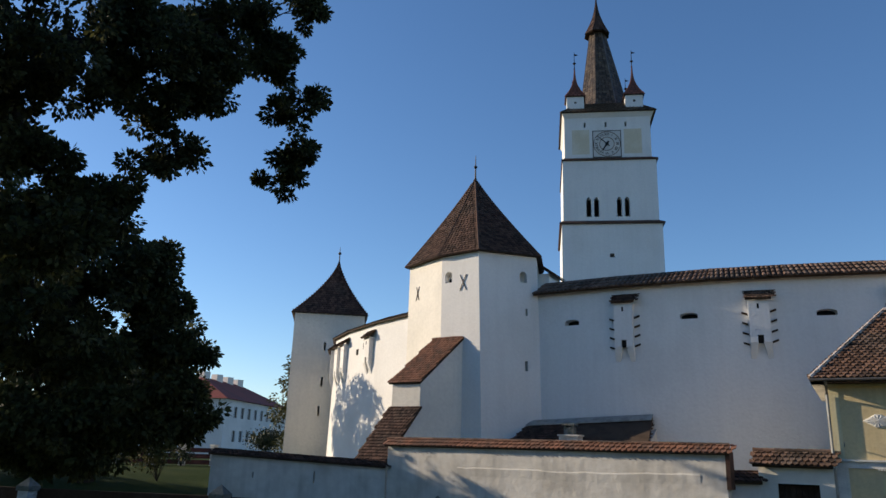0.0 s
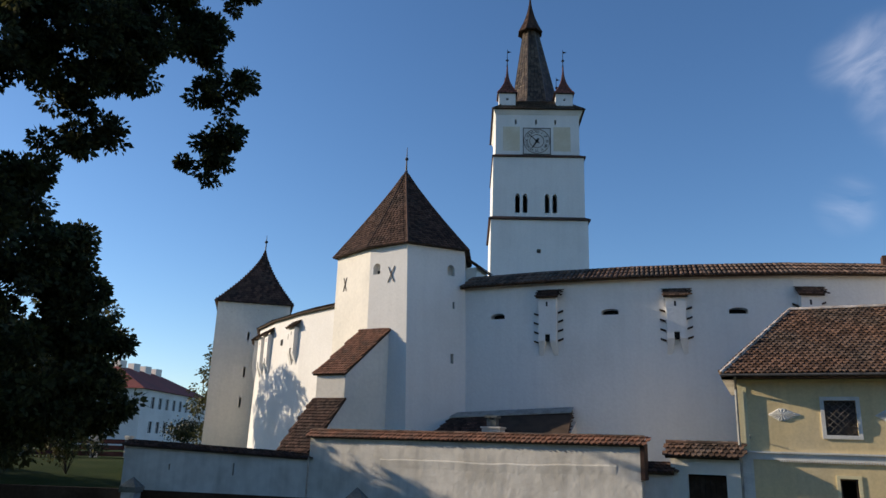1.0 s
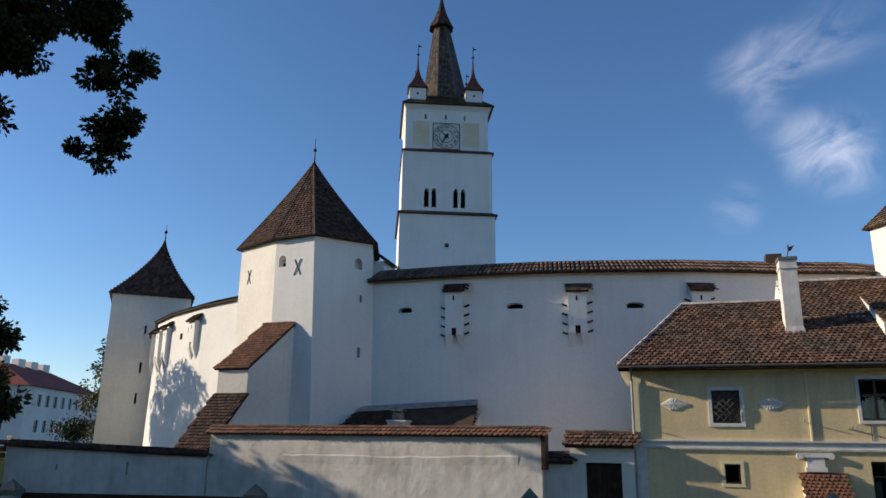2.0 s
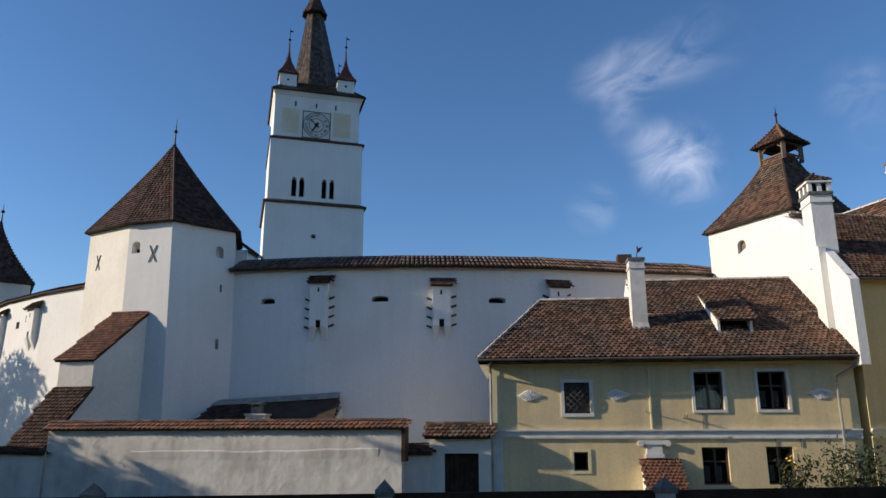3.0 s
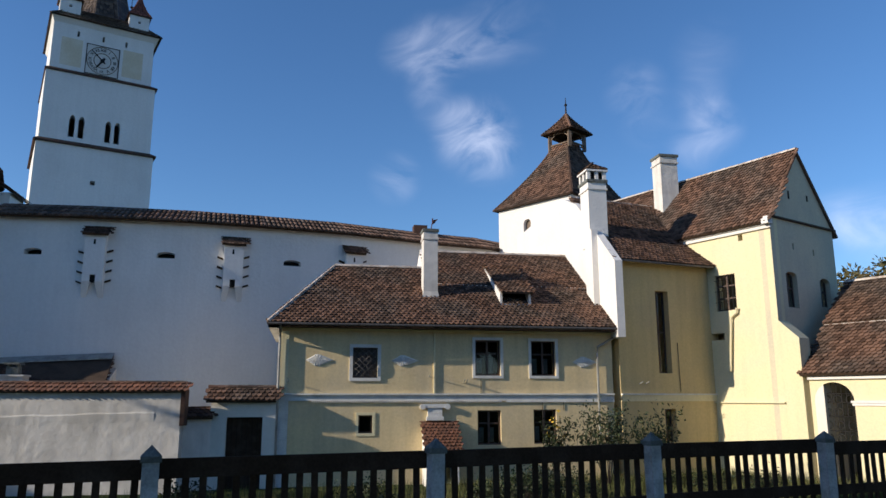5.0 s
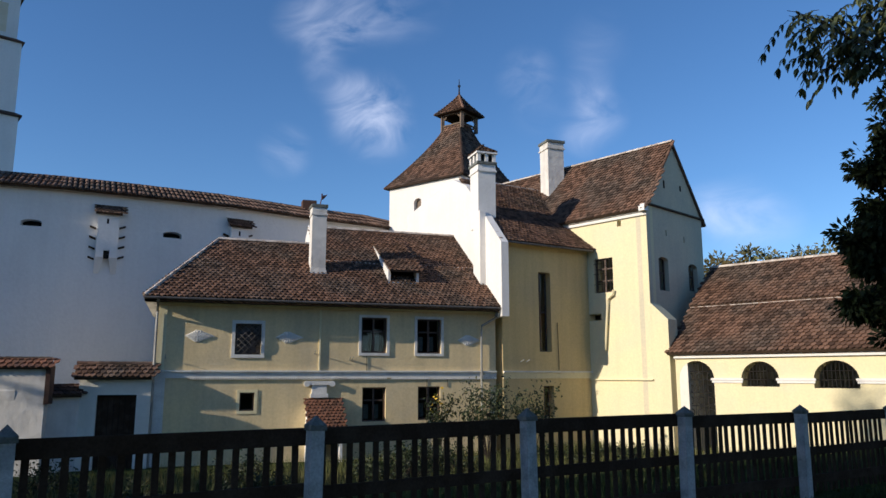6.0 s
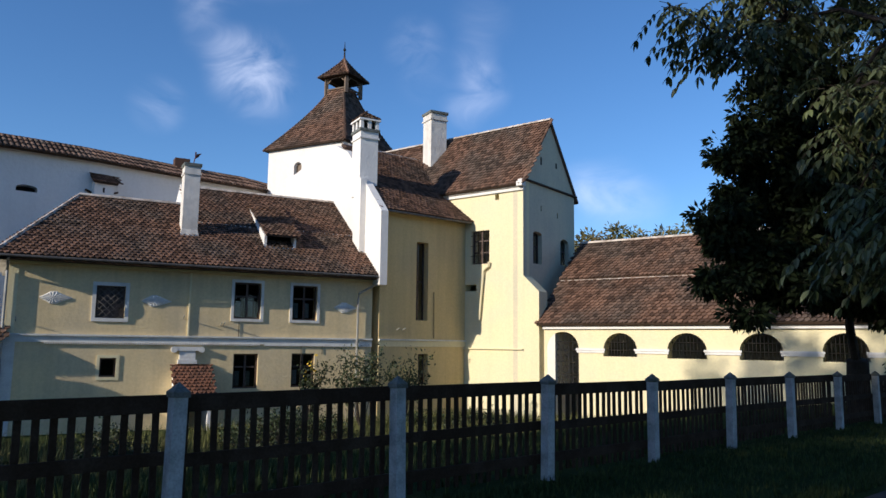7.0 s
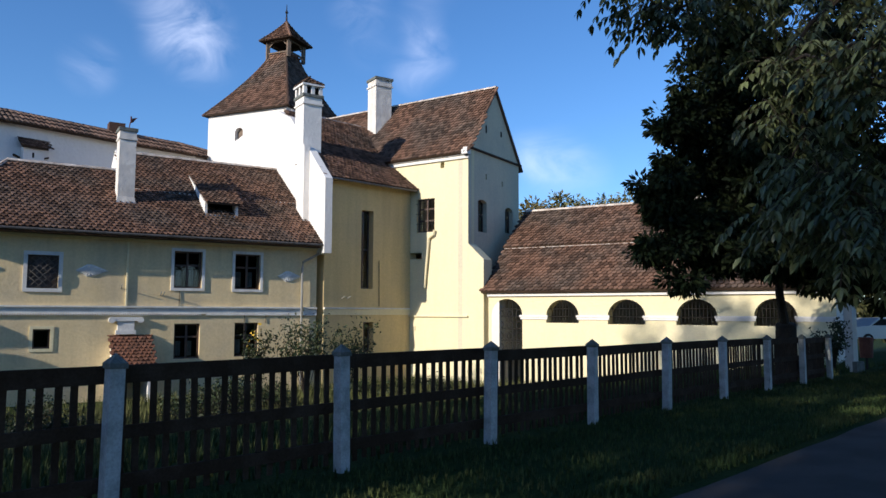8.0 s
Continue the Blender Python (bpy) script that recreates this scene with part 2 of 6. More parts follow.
class Geo:
    """Collects verts and faces."""

    def __init__(self):
        self.v, self.f = [], []

    def add(self, verts, faces):
        k = len(self.v)
        self.v += [tuple(p) for p in verts]
        self.f += [tuple(i + k for i in f) for f in faces]
        return self

    def box(self, x0, y0, z0, x1, y1, z1, m=None):
        vs = [Vector((x, y, z)) for z in (z0, z1) for x, y in ((x0, y0), (x1, y0), (x1, y1), (x0, y1))]
        if m is not None:
            vs = [m @ v for v in vs]
        return self.add(vs, [(3, 2, 1, 0), (4, 5, 6, 7), (0, 1, 5, 4), (1, 2, 6, 5), (2, 3, 7, 6), (3, 0, 4, 7)])

    def prism(self, plan, z0, z1, top=None):
        n = len(plan)
        top = top or plan
        return self.add([(x, y, z0) for x, y in plan] + [(x, y, z1) for x, y in top],
                        [tuple(range(n))[::-1], tuple(range(n, 2 * n))] + [(i, (i + 1) % n, n + (i + 1) % n, n + i) for i in range(n)])

    def extrude(self, pts, off):
        """A flat polygon of 3D points made solid by the vector off."""
        n = len(pts)
        pts = [Vector(p) for p in pts]
        off = Vector(off)
        return self.add(pts + [p + off for p in pts], [tuple(range(n))[::-1], tuple(range(n, 2 * n))] + [(i, (i + 1) % n, n + (i + 1) % n, n + i) for i in range(n)])

    def tube(self, pts, radii, sides=8):
        pts = [Vector(p) for p in pts]
        k = len(self.v)
        for i, p in enumerate(pts):
            d = (pts[min(i + 1, len(pts) - 1)] - pts[max(i - 1, 0)]).normalized()
            a = d.cross(Vector((0.31, 0.17, 0.93)) if abs(d.z) < 0.9 else Vector((1, 0, 0))).normalized()
            c = d.cross(a)
            r = radii[i] if isinstance(radii, (list, tuple)) else radii
            for s in range(sides):
                t = 2 * math.pi * s / sides
                self.v.append(tuple(p + a * (r * math.cos(t)) + c * (r * math.sin(t))))
        for i in range(len(pts) - 1):
            for s in range(sides):
                s2 = (s + 1) % sides
                self.f.append((k + i * sides + s, k + i * sides + s2, k + (i + 1) * sides + s2, k + (i + 1) * sides + s))
        self.f.append(tuple(range(k, k + sides))[::-1])
        self.f.append(tuple(range(k + (len(pts) - 1) * sides, k + len(pts) * sides)))
        return self

    def put(self, name, mat, parent=None, label="", smooth=False):
        return put(name, self.v, self.f, mat, parent, label, smooth)


def frame_of(a, b):
    """A frame on a wall: x from a to b in plan, y into the wall, z up, origin at a."""
    u = (Vector((b[0], b[1], 0)) - Vector((a[0], a[1], 0)))
    length = u.length
    u.normalize()
    inward = Vector((-u.y, u.x, 0))
    m = Matrix(((u.x, inward.x, 0, a[0]), (u.y, inward.y, 0, a[1]), (0, 0, 1, 0), (0, 0, 0, 1)))
    return m, length


def panel(a, b, z0, z1, thick=0.5, holes=(), batter=0.0, z1b=None, nick=0.004, foot=None):
    """A wall from a to b, seen from the side where a is on the left. Holes: (x0, x1, z0, z1) or, arched, (x0, x1, z0, z1, spring).
    foot: how far each end moves in plan for a metre down from the top."""
    m, length = frame_of(a, b)
    z1b = z1 if z1b is None else z1b
    first, last = nick, length - nick
    xs = sorted({first, last, *[h[0] for h in holes], *[h[1] for h in holes]})
    zs = sorted({z0, min(z1, z1b), *[h[2] for h in holes], *[h[3] for h in holes]})
    g = Geo()

    def at(x, y, z):
        lean = -batter * (z1 - z) if y == 0 else 0
        p = m @ Vector((x, y + lean, z))
        if foot is not None:
            k = foot[0].lerp(foot[1], x / length) * (z1 - z)
            p += Vector((k.x, k.y, 0))
        return p

    def quad(p):
        g.add([at(*q) for q in p], [tuple(range(len(p)))])

    def inside(x, z):
        return any(h[0] < x < h[1] and h[2] < z < h[3] for h in holes)

    for i in range(len(xs) - 1):
        for k in range(len(zs) - 1):
            x0, x1, w0, w1 = xs[i], xs[i + 1], zs[k], zs[k + 1]
            if inside((x0 + x1) / 2, (w0 + w1) / 2):
                continue
            for y in (0, thick):
                quad([(x0, y, w0), (x1, y, w0), (x1, y, w1), (x0, y, w1)])
    if z1b != z1:                      # a sloping top
        lo = min(z1, z1b)
        tri = [(first, z1)] if z1 > z1b else [(last, z1b)]
        for y in (0, thick):
            quad([(first, y, lo), (last, y, lo), (tri[0][0], y, tri[0][1])])
    quad([(first, 0, z1), (last, 0, z1b), (last, thick, z1b), (first, thick, z1)])
    quad([(first, 0, z0), (last, 0, z0), (last, thick, z0), (first, thick, z0)])
    for x, zt in ((first, z1), (last, z1b)):
        quad([(x, 0, z0), (x, thick, z0), (x, thick, zt), (x, 0, zt)])
    for h in holes:
        x0, x1, w0, w1 = h[:4]
        spring = h[4] if len(h) > 4 else None
        side = spring if spring is not None else w1
        quad([(x0, 0, w0), (x0, thick, w0), (x0, thick, side), (x0, 0, side)])
        quad([(x1, 0, w0), (x1, thick, w0), (x1, thick, side), (x1, 0, side)])
        quad([(x0, 0, w0), (x1, 0, w0), (x1, thick, w0), (x0, thick, w0)])
        if spring is None:
            quad([(x0, 0, w1), (x1, 0, w1), (x1, thick, w1), (x0, thick, w1)])
        else:
            n = 14
            arc = [((x0 + x1) / 2 - (x1 - x0) / 2 * math.cos(math.pi * i / n), spring + (w1 - spring) * math.sin(math.pi * i / n)) for i in range(n + 1)]
            for (xa, za), (xb, zb) in zip(arc, arc[1:]):
                for y in (0, thick):
                    quad([(xa, y, za), (xb, y, zb), (xb, y, w1), (xa, y, w1)])
                quad([(xa, 0, za), (xb, 0, zb), (xb, thick, zb), (xa, thick, za)])
    return g


# ---------------------------------------------------------------- roofs
def one_tile(g, o, u, v, n, w, l, rng):
    """A clay tile with a rounded tail: o is the middle of its lower edge, u along the row, v up the slope."""
    j = rng.uniform(-0.012, 0.012)
    lift = 0.05 + rng.uniform(0, 0.018)
    o = o + u * j + v * rng.uniform(-0.012, 0.012)
    h = w * 0.43
    t = 0.035
    top = [o + u * -h + v * (l * 0.24) + n * lift, o + v * 0.0 + n * (lift + 0.012), o + u * h + v * (l * 0.24) + n * lift, o + u * h + v * l + n * 0.008, o + u * -h + v * l + n * 0.008]
    low = [p - n * t for p in top[:3]]
    g.add(top + low, [(0, 1, 2, 3, 4), (5, 6, 1, 0), (6, 7, 2, 1), (7, 3, 2), (4, 5, 0)])


def in_poly(x, y, poly):
    hit = False
    for (xa, ya), (xb, yb) in zip(poly, poly[1:] + poly[:1]):
        if (ya > y) != (yb > y) and x < xa + (y - ya) * (xb - xa) / (yb - ya):
            hit = not hit
    return hit


def roof_face(parent, corners, mat=None, w=0.19, step=0.185, tiled=True, thick=0.1, seed=1):
    """One plane of a roof: a slab, and rows of tiles on it. The first two corners are the eave, left to right from outside."""
    mat = mat or TILE
    c = [Vector(p) for p in corners]
    u = (c[1] - c[0]).normalized()
    n = u.cross(c[-1] - c[0]).normalized()
    if n.z < 0:
        n = -n
    v = n.cross(u)
    slab = Geo().extrude(c, -n * thick).put("slab", DECK, parent)
    if not tiled:
        slab.data.materials[0] = mat
        return
    rng = random.Random(seed)
    poly = [((p - c[0]).dot(u), (p - c[0]).dot(v)) for p in c]
    x0, x1 = min(p[0] for p in poly), max(p[0] for p in poly)
    y1 = max(p[1] for p in poly)
    g = Geo()
    rows = int(y1 / step) + 1
    for r in range(rows):
        y = r * step - 0.03
        sag = 0.012 * math.sin(r * 0.7 + seed)
        x = x0 + (w / 2 if r % 2 else 0)
        while x < x1 + w:
            if in_poly(min(max(x, x0 + 0.02), x1 - 0.02), max(y, 0.0) + 0.03, poly):
                one_tile(g, c[0] + u * x + v * (y + sag * math.sin(x * 1.3)), u, v, n, w, min(step * 1.5, y1 - y + 0.02), rng)
            x += w
    tagged(raw("tiles", g.v, g.f, mat, parent), kind="stuff")


def barrel_face(parent, corners, mat, pitch=0.24, seed=1):
    """A low roof of half-round clay tiles laid in columns up the slope, each column in three lengths."""
    rng = random.Random(seed)
    c = [Vector(p) for p in corners]
    u, v = (c[1] - c[0]).normalized(), (c[3] - c[0]).normalized()
    n = u.cross(v).normalized()
    if n.z < 0:
        n = -n
    Geo().extrude(c, -n * 0.1).put("slab", DECK, parent)
    width, depth = (c[1] - c[0]).length, (c[3] - c[0]).length
    g = Geo()
    count = max(1, round(width / pitch))
    for i in range(count):
        x = (i + 0.5) * width / count + rng.uniform(-0.02, 0.02)
        for k in range(3):
            y0, y1 = depth * k / 3 - (0.09 if k == 0 else 0.05) + rng.uniform(-0.035, 0.03), depth * (k + 1) / 3 + 0.03
            ring = []
            for y, r, lift in ((y0, 0.108 * rng.uniform(0.95, 1.1), 0.045), (y1, 0.085, 0.0)):
                for t in range(6):
                    a = math.pi * t / 5
                    ring.append(c[0] + u * (x + math.cos(a) * r) + v * y + n * (math.sin(a) * r + lift))
            g.add(ring, [(t, t + 1, 7 + t, 6 + t) for t in range(5)] + [tuple(range(6))[::-1], tuple(range(6, 12))])
    tagged(raw("tiles", g.v, g.f, mat, parent), kind="stuff")


def ridge(parent, a, b, mat=None, r=0.1, step=0.33):
    """A row of half-round cap tiles from a to b."""
    a, b = Vector(a), Vector(b)
    d = (b - a)
    k = max(1, int(d.length / step))
    g = Geo()
    rng = random.Random(int(d.length * 100))
    for i in range(k):
        p, q = a + d * (i / k), a + d * ((i + 1.12) / k)
        up = Vector((0, 0, 1))
        s = d.normalized().cross(up).normalized()
        up = s.cross(d.normalized())
        ring = []
        for pt, rr in ((p, r * rng.uniform(1.0, 1.12)), (q, r * 0.9)):
            for t in range(7):
                an = math.pi * (t / 6)
                ring.append(pt + s * (math.cos(an) * rr) + up * (math.sin(an) * rr - 0.03))
        g.add(ring, [(t, t + 1, 8 + t, 7 + t) for t in range(6)] + [tuple(range(7))[::-1], tuple(range(7, 14))])
    tagged(raw("ridge_tiles", g.v, g.f, mat or TILE, parent), kind="stuff")


def spire(parent, plan, apex, z0, z1, curve=1.0, mat=None, w=0.2, step=0.2, over=0.35, skip=(), seed=2, hips=True, top=0.0):
    """A many-sided roof over a plan, bell-cast when curve > 1: each side a slab with rows of tiles."""
    mat = mat or TILE_DARK
    rng = random.Random(seed)
    ax = Vector((apex[0], apex[1]))
    base = []
    for p in plan:
        q = Vector((p[0], p[1]))
        base.append(q + (q - ax).normalized() * over)
    rows = 14

    def ring(s):
        """s from 0 at the eave to 1 at the top."""
        k = (1 - s) ** curve * (1 - top) + top
        return [Vector((*(ax + (q - ax) * k), z0 + (z1 - z0) * s)) for q in base]

    n = len(base)
    g = Geo()
    levels = [ring(i / rows) for i in range(rows + 1)]
    for i in range(rows):
        for k in range(n):
            a, b, c, d = levels[i][k], levels[i][(k + 1) % n], levels[i + 1][(k + 1) % n], levels[i + 1][k]
            g.add([a, b, c, d] if (c - d).length > 1e-4 else [a, b, c], [(0, 1, 2, 3)] if (c - d).length > 1e-4 else [(0, 1, 2)])
    g.add(levels[0], [tuple(range(n))])
    g.put("slab", DECK, parent)
    t = Geo()
    for k in range(n):
        if k in skip:
            continue
        s = 0.0
        while s < 0.985:
            r0, r1 = ring(s), ring(min(1, s + 0.02))
            a, b = r0[k], r0[(k + 1) % n]
            mid0, mid1 = (a + b) / 2, (r1[k] + r1[(k + 1) % n]) / 2
            v = (mid1 - mid0)
            rise = v.length / 0.02
            v.normalize()
            u = (b - a)
            width = u.length
            u.normalize()
            nn = u.cross(v).normalized()
            if nn.dot(Vector((*(mid0.xy - ax), 0.5))) < 0:
                nn = -nn
            count = max(1, int(width / w))
            shift = 0.5 if int(s * 1000) % 2 else 0.0
            for i in range(count):
                one_tile(t, a + u * ((i + 0.5) * width / count), u, v, nn, width / count, step * 1.45, rng)
            s += step / rise
        if hips:
            pts = [ring(i / 16)[k] + Vector((0, 0, 0.02)) for i in range(16)]
            t.tube(pts, 0.07, 5)
    tagged(raw("tiles", t.v, t.f, mat, parent), kind="stuff")


def finial(parent, x, y, z0, z1, ball=0.12):
    g = Geo().tube([(x, y, z0 - 0.3), (x, y, z0 + (z1 - z0) * 0.6), (x, y, z1)], [0.07, 0.035, 0.015], 6)
    zc = z0 + (z1 - z0) * 0.55
    g.tube([(x, y, zc - ball), (x, y, zc - ball * 0.5), (x, y, zc), (x, y, zc + ball * 0.5), (x, y, zc + ball)], [0.02, ball * 0.85, ball, ball * 0.85, 0.02], 8)
    g.put("finial", IRON, parent, "thin dark iron finial with a ball")


# ---------------------------------------------------------------- windows and doors
def casement(parent, m, x0, x1, z0, z1, depth=0.12, bars=((0.5,), (0.62,)), curtain=True, surround=0.1, name="window"):
    """A wooden casement in an opening of a wall with the frame m: frame, bars, panes, and a plaster surround."""
    w = thing(name, "", "")
    w.parent = parent
    t = 0.06
    g = Geo()
    for q in ((x0, x0 + t, z0, z1), (x1 - t, x1, z0, z1), (x0 + t, x1 - t, z0, z0 + t), (x0 + t, x1 - t, z1 - t, z1)):
        g.box(q[0], depth, q[2], q[1], depth + 0.07, q[3], m)
    g.put("window_frame", FRAME_WOOD, w)
    cols = [x0 + t] + [x0 + (x1 - x0) * f for f in bars[0]] + [x1 - t]
    rows = [z0 + t] + [z0 + (z1 - z0) * f for f in bars[1]] + [z1 - t]
    for f in bars[0]:
        x = x0 + (x1 - x0) * f
        Geo().box(x - 0.035, depth - 0.01, z0 + t, x + 0.035, depth + 0.06, z1 - t, m).put("mullion", FRAME_WOOD, w)
    for f in bars[1]:
        z = z0 + (z1 - z0) * f
        for a, b in zip(cols, cols[1:]):
            Geo().box(a + 0.035, depth + 0.0, z - 0.03, b - 0.035, depth + 0.06, z + 0.03, m).put("transom", FRAME_WOOD, w)
    for a, b in zip(cols, cols[1:]):
        for c, d in zip(rows, rows[1:]):
            pane = Geo().box(a, depth + 0.025, c, b, depth + 0.035, d, m).put("pane", GLASS, w)
            pane.visible_shadow = False
    if curtain:
        for a, b in zip(cols, cols[1:]):
            mid = (a + b) / 2
            g = Geo()
            zt = z0 + (z1 - z0) * 0.5
            k = 8
            xs = [a + 0.05 + (b - a - 0.1) * 0.62 * i / k for i in range(k + 1)]
            front = [(x, depth + 0.16 + 0.015 * (i % 2)) for i, x in enumerate(xs)]
            for (xa, ya), (xb, yb) in zip(front, front[1:]):
                g.add([m @ Vector(p) for p in ((xa, ya, z0 + 0.1), (xb, yb, z0 + 0.1), (xb, yb, zt), (xa, ya, zt), (xa, ya + 0.01, z0 + 0.1), (xb, yb + 0.01, z0 + 0.1), (xb, yb + 0.01, zt), (xa, ya + 0.01, zt))],
                      [(0, 1, 2, 3), (7, 6, 5, 4)])
            g.put("curtain", CURTAIN, w)
    if surround:
        s, p = surround, 0.045
        g = Geo()
        for q in ((x0 - s, x0, z0 - s, z1 + s), (x1, x1 + s, z0 - s, z1 + s), (x0, x1, z1, z1 + s), (x0, x1, z0 - s, z0)):
            g.box(q[0], -p, q[2], q[1], 0.02, q[3], m)
        g.put("surround", STUCCO, w, "pale plaster surround")
    return w


# ---------------------------------------------------------------- plants
def leaf_mesh(name, centres, normals_up, size, mat, parent, seed=3, slim=0.5, droop=0.3):
    """Many small pointed leaves, folded along the middle, one at each centre."""
    rng = np.random.default_rng(seed)
    n = len(centres)
    c = np.asarray(centres, float)
    d = rng.normal(size=(n, 3))
    d[:, 2] -= droop * 2
    d /= np.linalg.norm(d, axis=1)[:, None]
    e = rng.normal(size=(n, 3))
    e[:, 2] *= 0.6
    e = np.cross(d, e)
    e /= np.linalg.norm(e, axis=1)[:, None] + 1e-9
    f = np.cross(d, e)
    s = size * rng.uniform(0.65, 1.3, n)[:, None]
    tip, base = c + d * s, c - d * s * 0.15
    mid = c + d * s * 0.4
    l, r = mid + e * s * slim * 0.5 + f * s * 0.1, mid - e * s * slim * 0.5 + f * s * 0.1
    v = np.stack([base, l, tip, r], 1).reshape(-1, 3)
    me = bpy.data.meshes.new(name)
    me.vertices.add(4 * n)
    me.vertices.foreach_set("co", v.ravel())
    me.loops.add(4 * n)
    me.loops.foreach_set("vertex_index", np.arange(4 * n, dtype=np.int32))
    me.polygons.add(n)
    me.polygons.foreach_set("loop_start", np.arange(0, 4 * n, 4, dtype=np.int32))
    me.update(calc_edges=True)
    me.materials.append(mat)
    ob = new(name, me)
    ob.parent = parent
    return ob


def tree(name, label, foot, lobes, mat, leaf=0.12, per=70, trunk_r=0.3, fork=0.35, seed=5, slim=0.55, droop=0.3, spread=0.33, bark=None):
    """A tree: a tapered trunk, a limb to each lobe of the crown, twigs, and leaves in clumps. lobes: (x, y, z, rx, ry, rz, clumps)."""
    rng = random.Random(seed)
    nrng = np.random.default_rng(seed)
    top = thing(name, label, "tree", name.replace("_", " ") + "s")
    foot = Vector(foot)
    mean = sum((Vector(q[:3]) for q in lobes), Vector()) / len(lobes)
    crotch = foot + Vector(((mean.x - foot.x) * 0.12, (mean.y - foot.y) * 0.12, (mean.z - foot.z) * fork))
    g = Geo()
    pts = [foot + (crotch - foot) * (i / 5) + Vector((rng.uniform(-1, 1), rng.uniform(-1, 1), 0)) * 0.06 * (i > 0) for i in range(6)]
    pts[0] = foot - Vector((0, 0, 0.25))
    g.tube(pts, [trunk_r * k for k in (1.45, 1.1, 0.98, 0.92, 0.88, 0.85)], 12)
    g.put("trunk", bark or BARK, top, smooth=True)
    limbs, clumps, forks = Geo(), [], [(crotch, 1.0)]
    for x, y, z, rx, ry, rz, count in lobes:
        c = Vector((x, y, z))
        start, girth = min(forks, key=lambda q: (q[0] - c).length)
        forks.append((c, girth * 0.62))
        way = c - start
        side = Vector((rng.uniform(-1, 1), rng.uniform(-1, 1), rng.uniform(-0.2, 0.9))) * way.length * 0.16
        line = []
        for i in range(8):
            f = i / 7
            line.append(start + way * f + side * math.sin(math.pi * f) + Vector((rng.uniform(-1, 1), rng.uniform(-1, 1), rng.uniform(-1, 1))) * 0.012 * way.length)
        r0 = trunk_r * 0.4 * girth * min(1, 0.4 + count / 60)
        limbs.tube(line, [r0 * (1 - 0.7 * i / 7) for i in range(8)], 7)
        for i in range(count):
            for attempt in range(12):
                p = Vector((rng.uniform(-1, 1), rng.uniform(-1, 1), rng.uniform(-1, 1)))
                q = c + Vector((p.x * rx, p.y * ry, p.z * rz))
                if 0.1 < p.length < 1.0 and noise.noise(q * (1.9 if rx < 1.0 else 1.1)) > (-0.06 if rx < 0.6 else -0.22):
                    break
            clumps.append(q)
            if i % 3 == 0:
                a = line[rng.randint(4, 7)]
                b = (a + q) / 2 + Vector((rng.uniform(-1, 1), rng.uniform(-1, 1), rng.uniform(-0.2, 1))) * 0.1 * (q - a).length
                limbs.tube([a, b, q], [r0 * 0.2 + 0.006, r0 * 0.1 + 0.005, 0.004], 4)
    limbs.put("branch_work", bark or BARK, top)
    cc = np.repeat(np.array([tuple(q) for q in clumps]), per, axis=0)
    off = nrng.normal(size=cc.shape)
    off *= (nrng.uniform(0, 1, len(cc)) ** 0.45 / np.linalg.norm(off, axis=1))[:, None]
    off *= 1.75 * np.array([spread, spread, spread * 0.7]) * np.repeat(nrng.uniform(0.55, 1.3, len(clumps)), per)[:, None]
    crown = leaf_mesh("crown", cc + off, None, leaf, mat, top, seed, slim, droop)
    tagged(crown, kind="stuff")
    return top


def bush(name, label, foot, radius, height, n, mat, leaf=0.06, seed=8, slim=0.55, category="bush"):
    rng = np.random.default_rng(seed)
    top = thing(name, label, category, name.replace("_", " ") + "s")
    g = Geo()
    tips = []
    for i in range(14):
        a, r = rng.uniform(0, 6.28), radius * rng.uniform(0.2, 1.0)
        tip = Vector((foot[0] + r * math.cos(a), foot[1] + r * math.sin(a), foot[2] + height * rng.uniform(0.55, 1.0)))
        mid = (Vector(foot) + tip) / 2 + Vector((0, 0, 0.15 * height))
        g.tube([foot, mid, tip], [0.018, 0.012, 0.004], 4)
        tips += [tip, mid, (mid + tip) / 2, tip]
    g.put("stem_work", BARK, top)
    base = np.array([tuple(t) for t in tips])
    pick = rng.integers(0, len(base), n)
    c = base[pick] + rng.normal(size=(n, 3)) * radius * 0.2
    c[:, 2] = np.maximum(c[:, 2], foot[2] + 0.05)
    leaf_mesh("leaves", c, None, leaf, mat, top, seed, slim)
    return top


# ---------------------------------------------------------------- ground
FENCE_O, FENCE_D, BAY = Vector((3.42, 7.24)), Vector((0.9757, 0.2197)), 2.27
FENCE_N = Vector((-FENCE_D.y, FENCE_D.x))


def smooth(a, b, x):
    t = min(1.0, max(0.0, (x - a) / (b - a)))
    return t * t * (3 - 2 * t)


def ground_z(x, y):
    s = (x - FENCE_O.x) * FENCE_N.x + (y - FENCE_O.y) * FENCE_N.y
    far = math.hypot(x, y)
    z = -1.45 * smooth(0.4, 13.0, s) * (1 - smooth(120, 300, far))
    if x < -14:
        z += 1.9 * smooth(26, 46, far) * smooth(-14, -26, x) * (1 - smooth(120, 300, far))
    return z + 0.03 * noise.noise(Vector((x * 0.35, y * 0.35, 0))) * (1 - smooth(60, 120, far))


def sheet(name, xs, ys, mat, z_of):
    v = [(x, y, z_of(x, y)) for y in ys for x in xs]
    k = len(xs)
    f = [(j * k + i, j * k + i + 1, (j + 1) * k + i + 1, (j + 1) * k + i) for j in range(len(ys) - 1) for i in range(k - 1)]
    me = mesh_of(name, v, f, mat, True)
    return new(name, me)


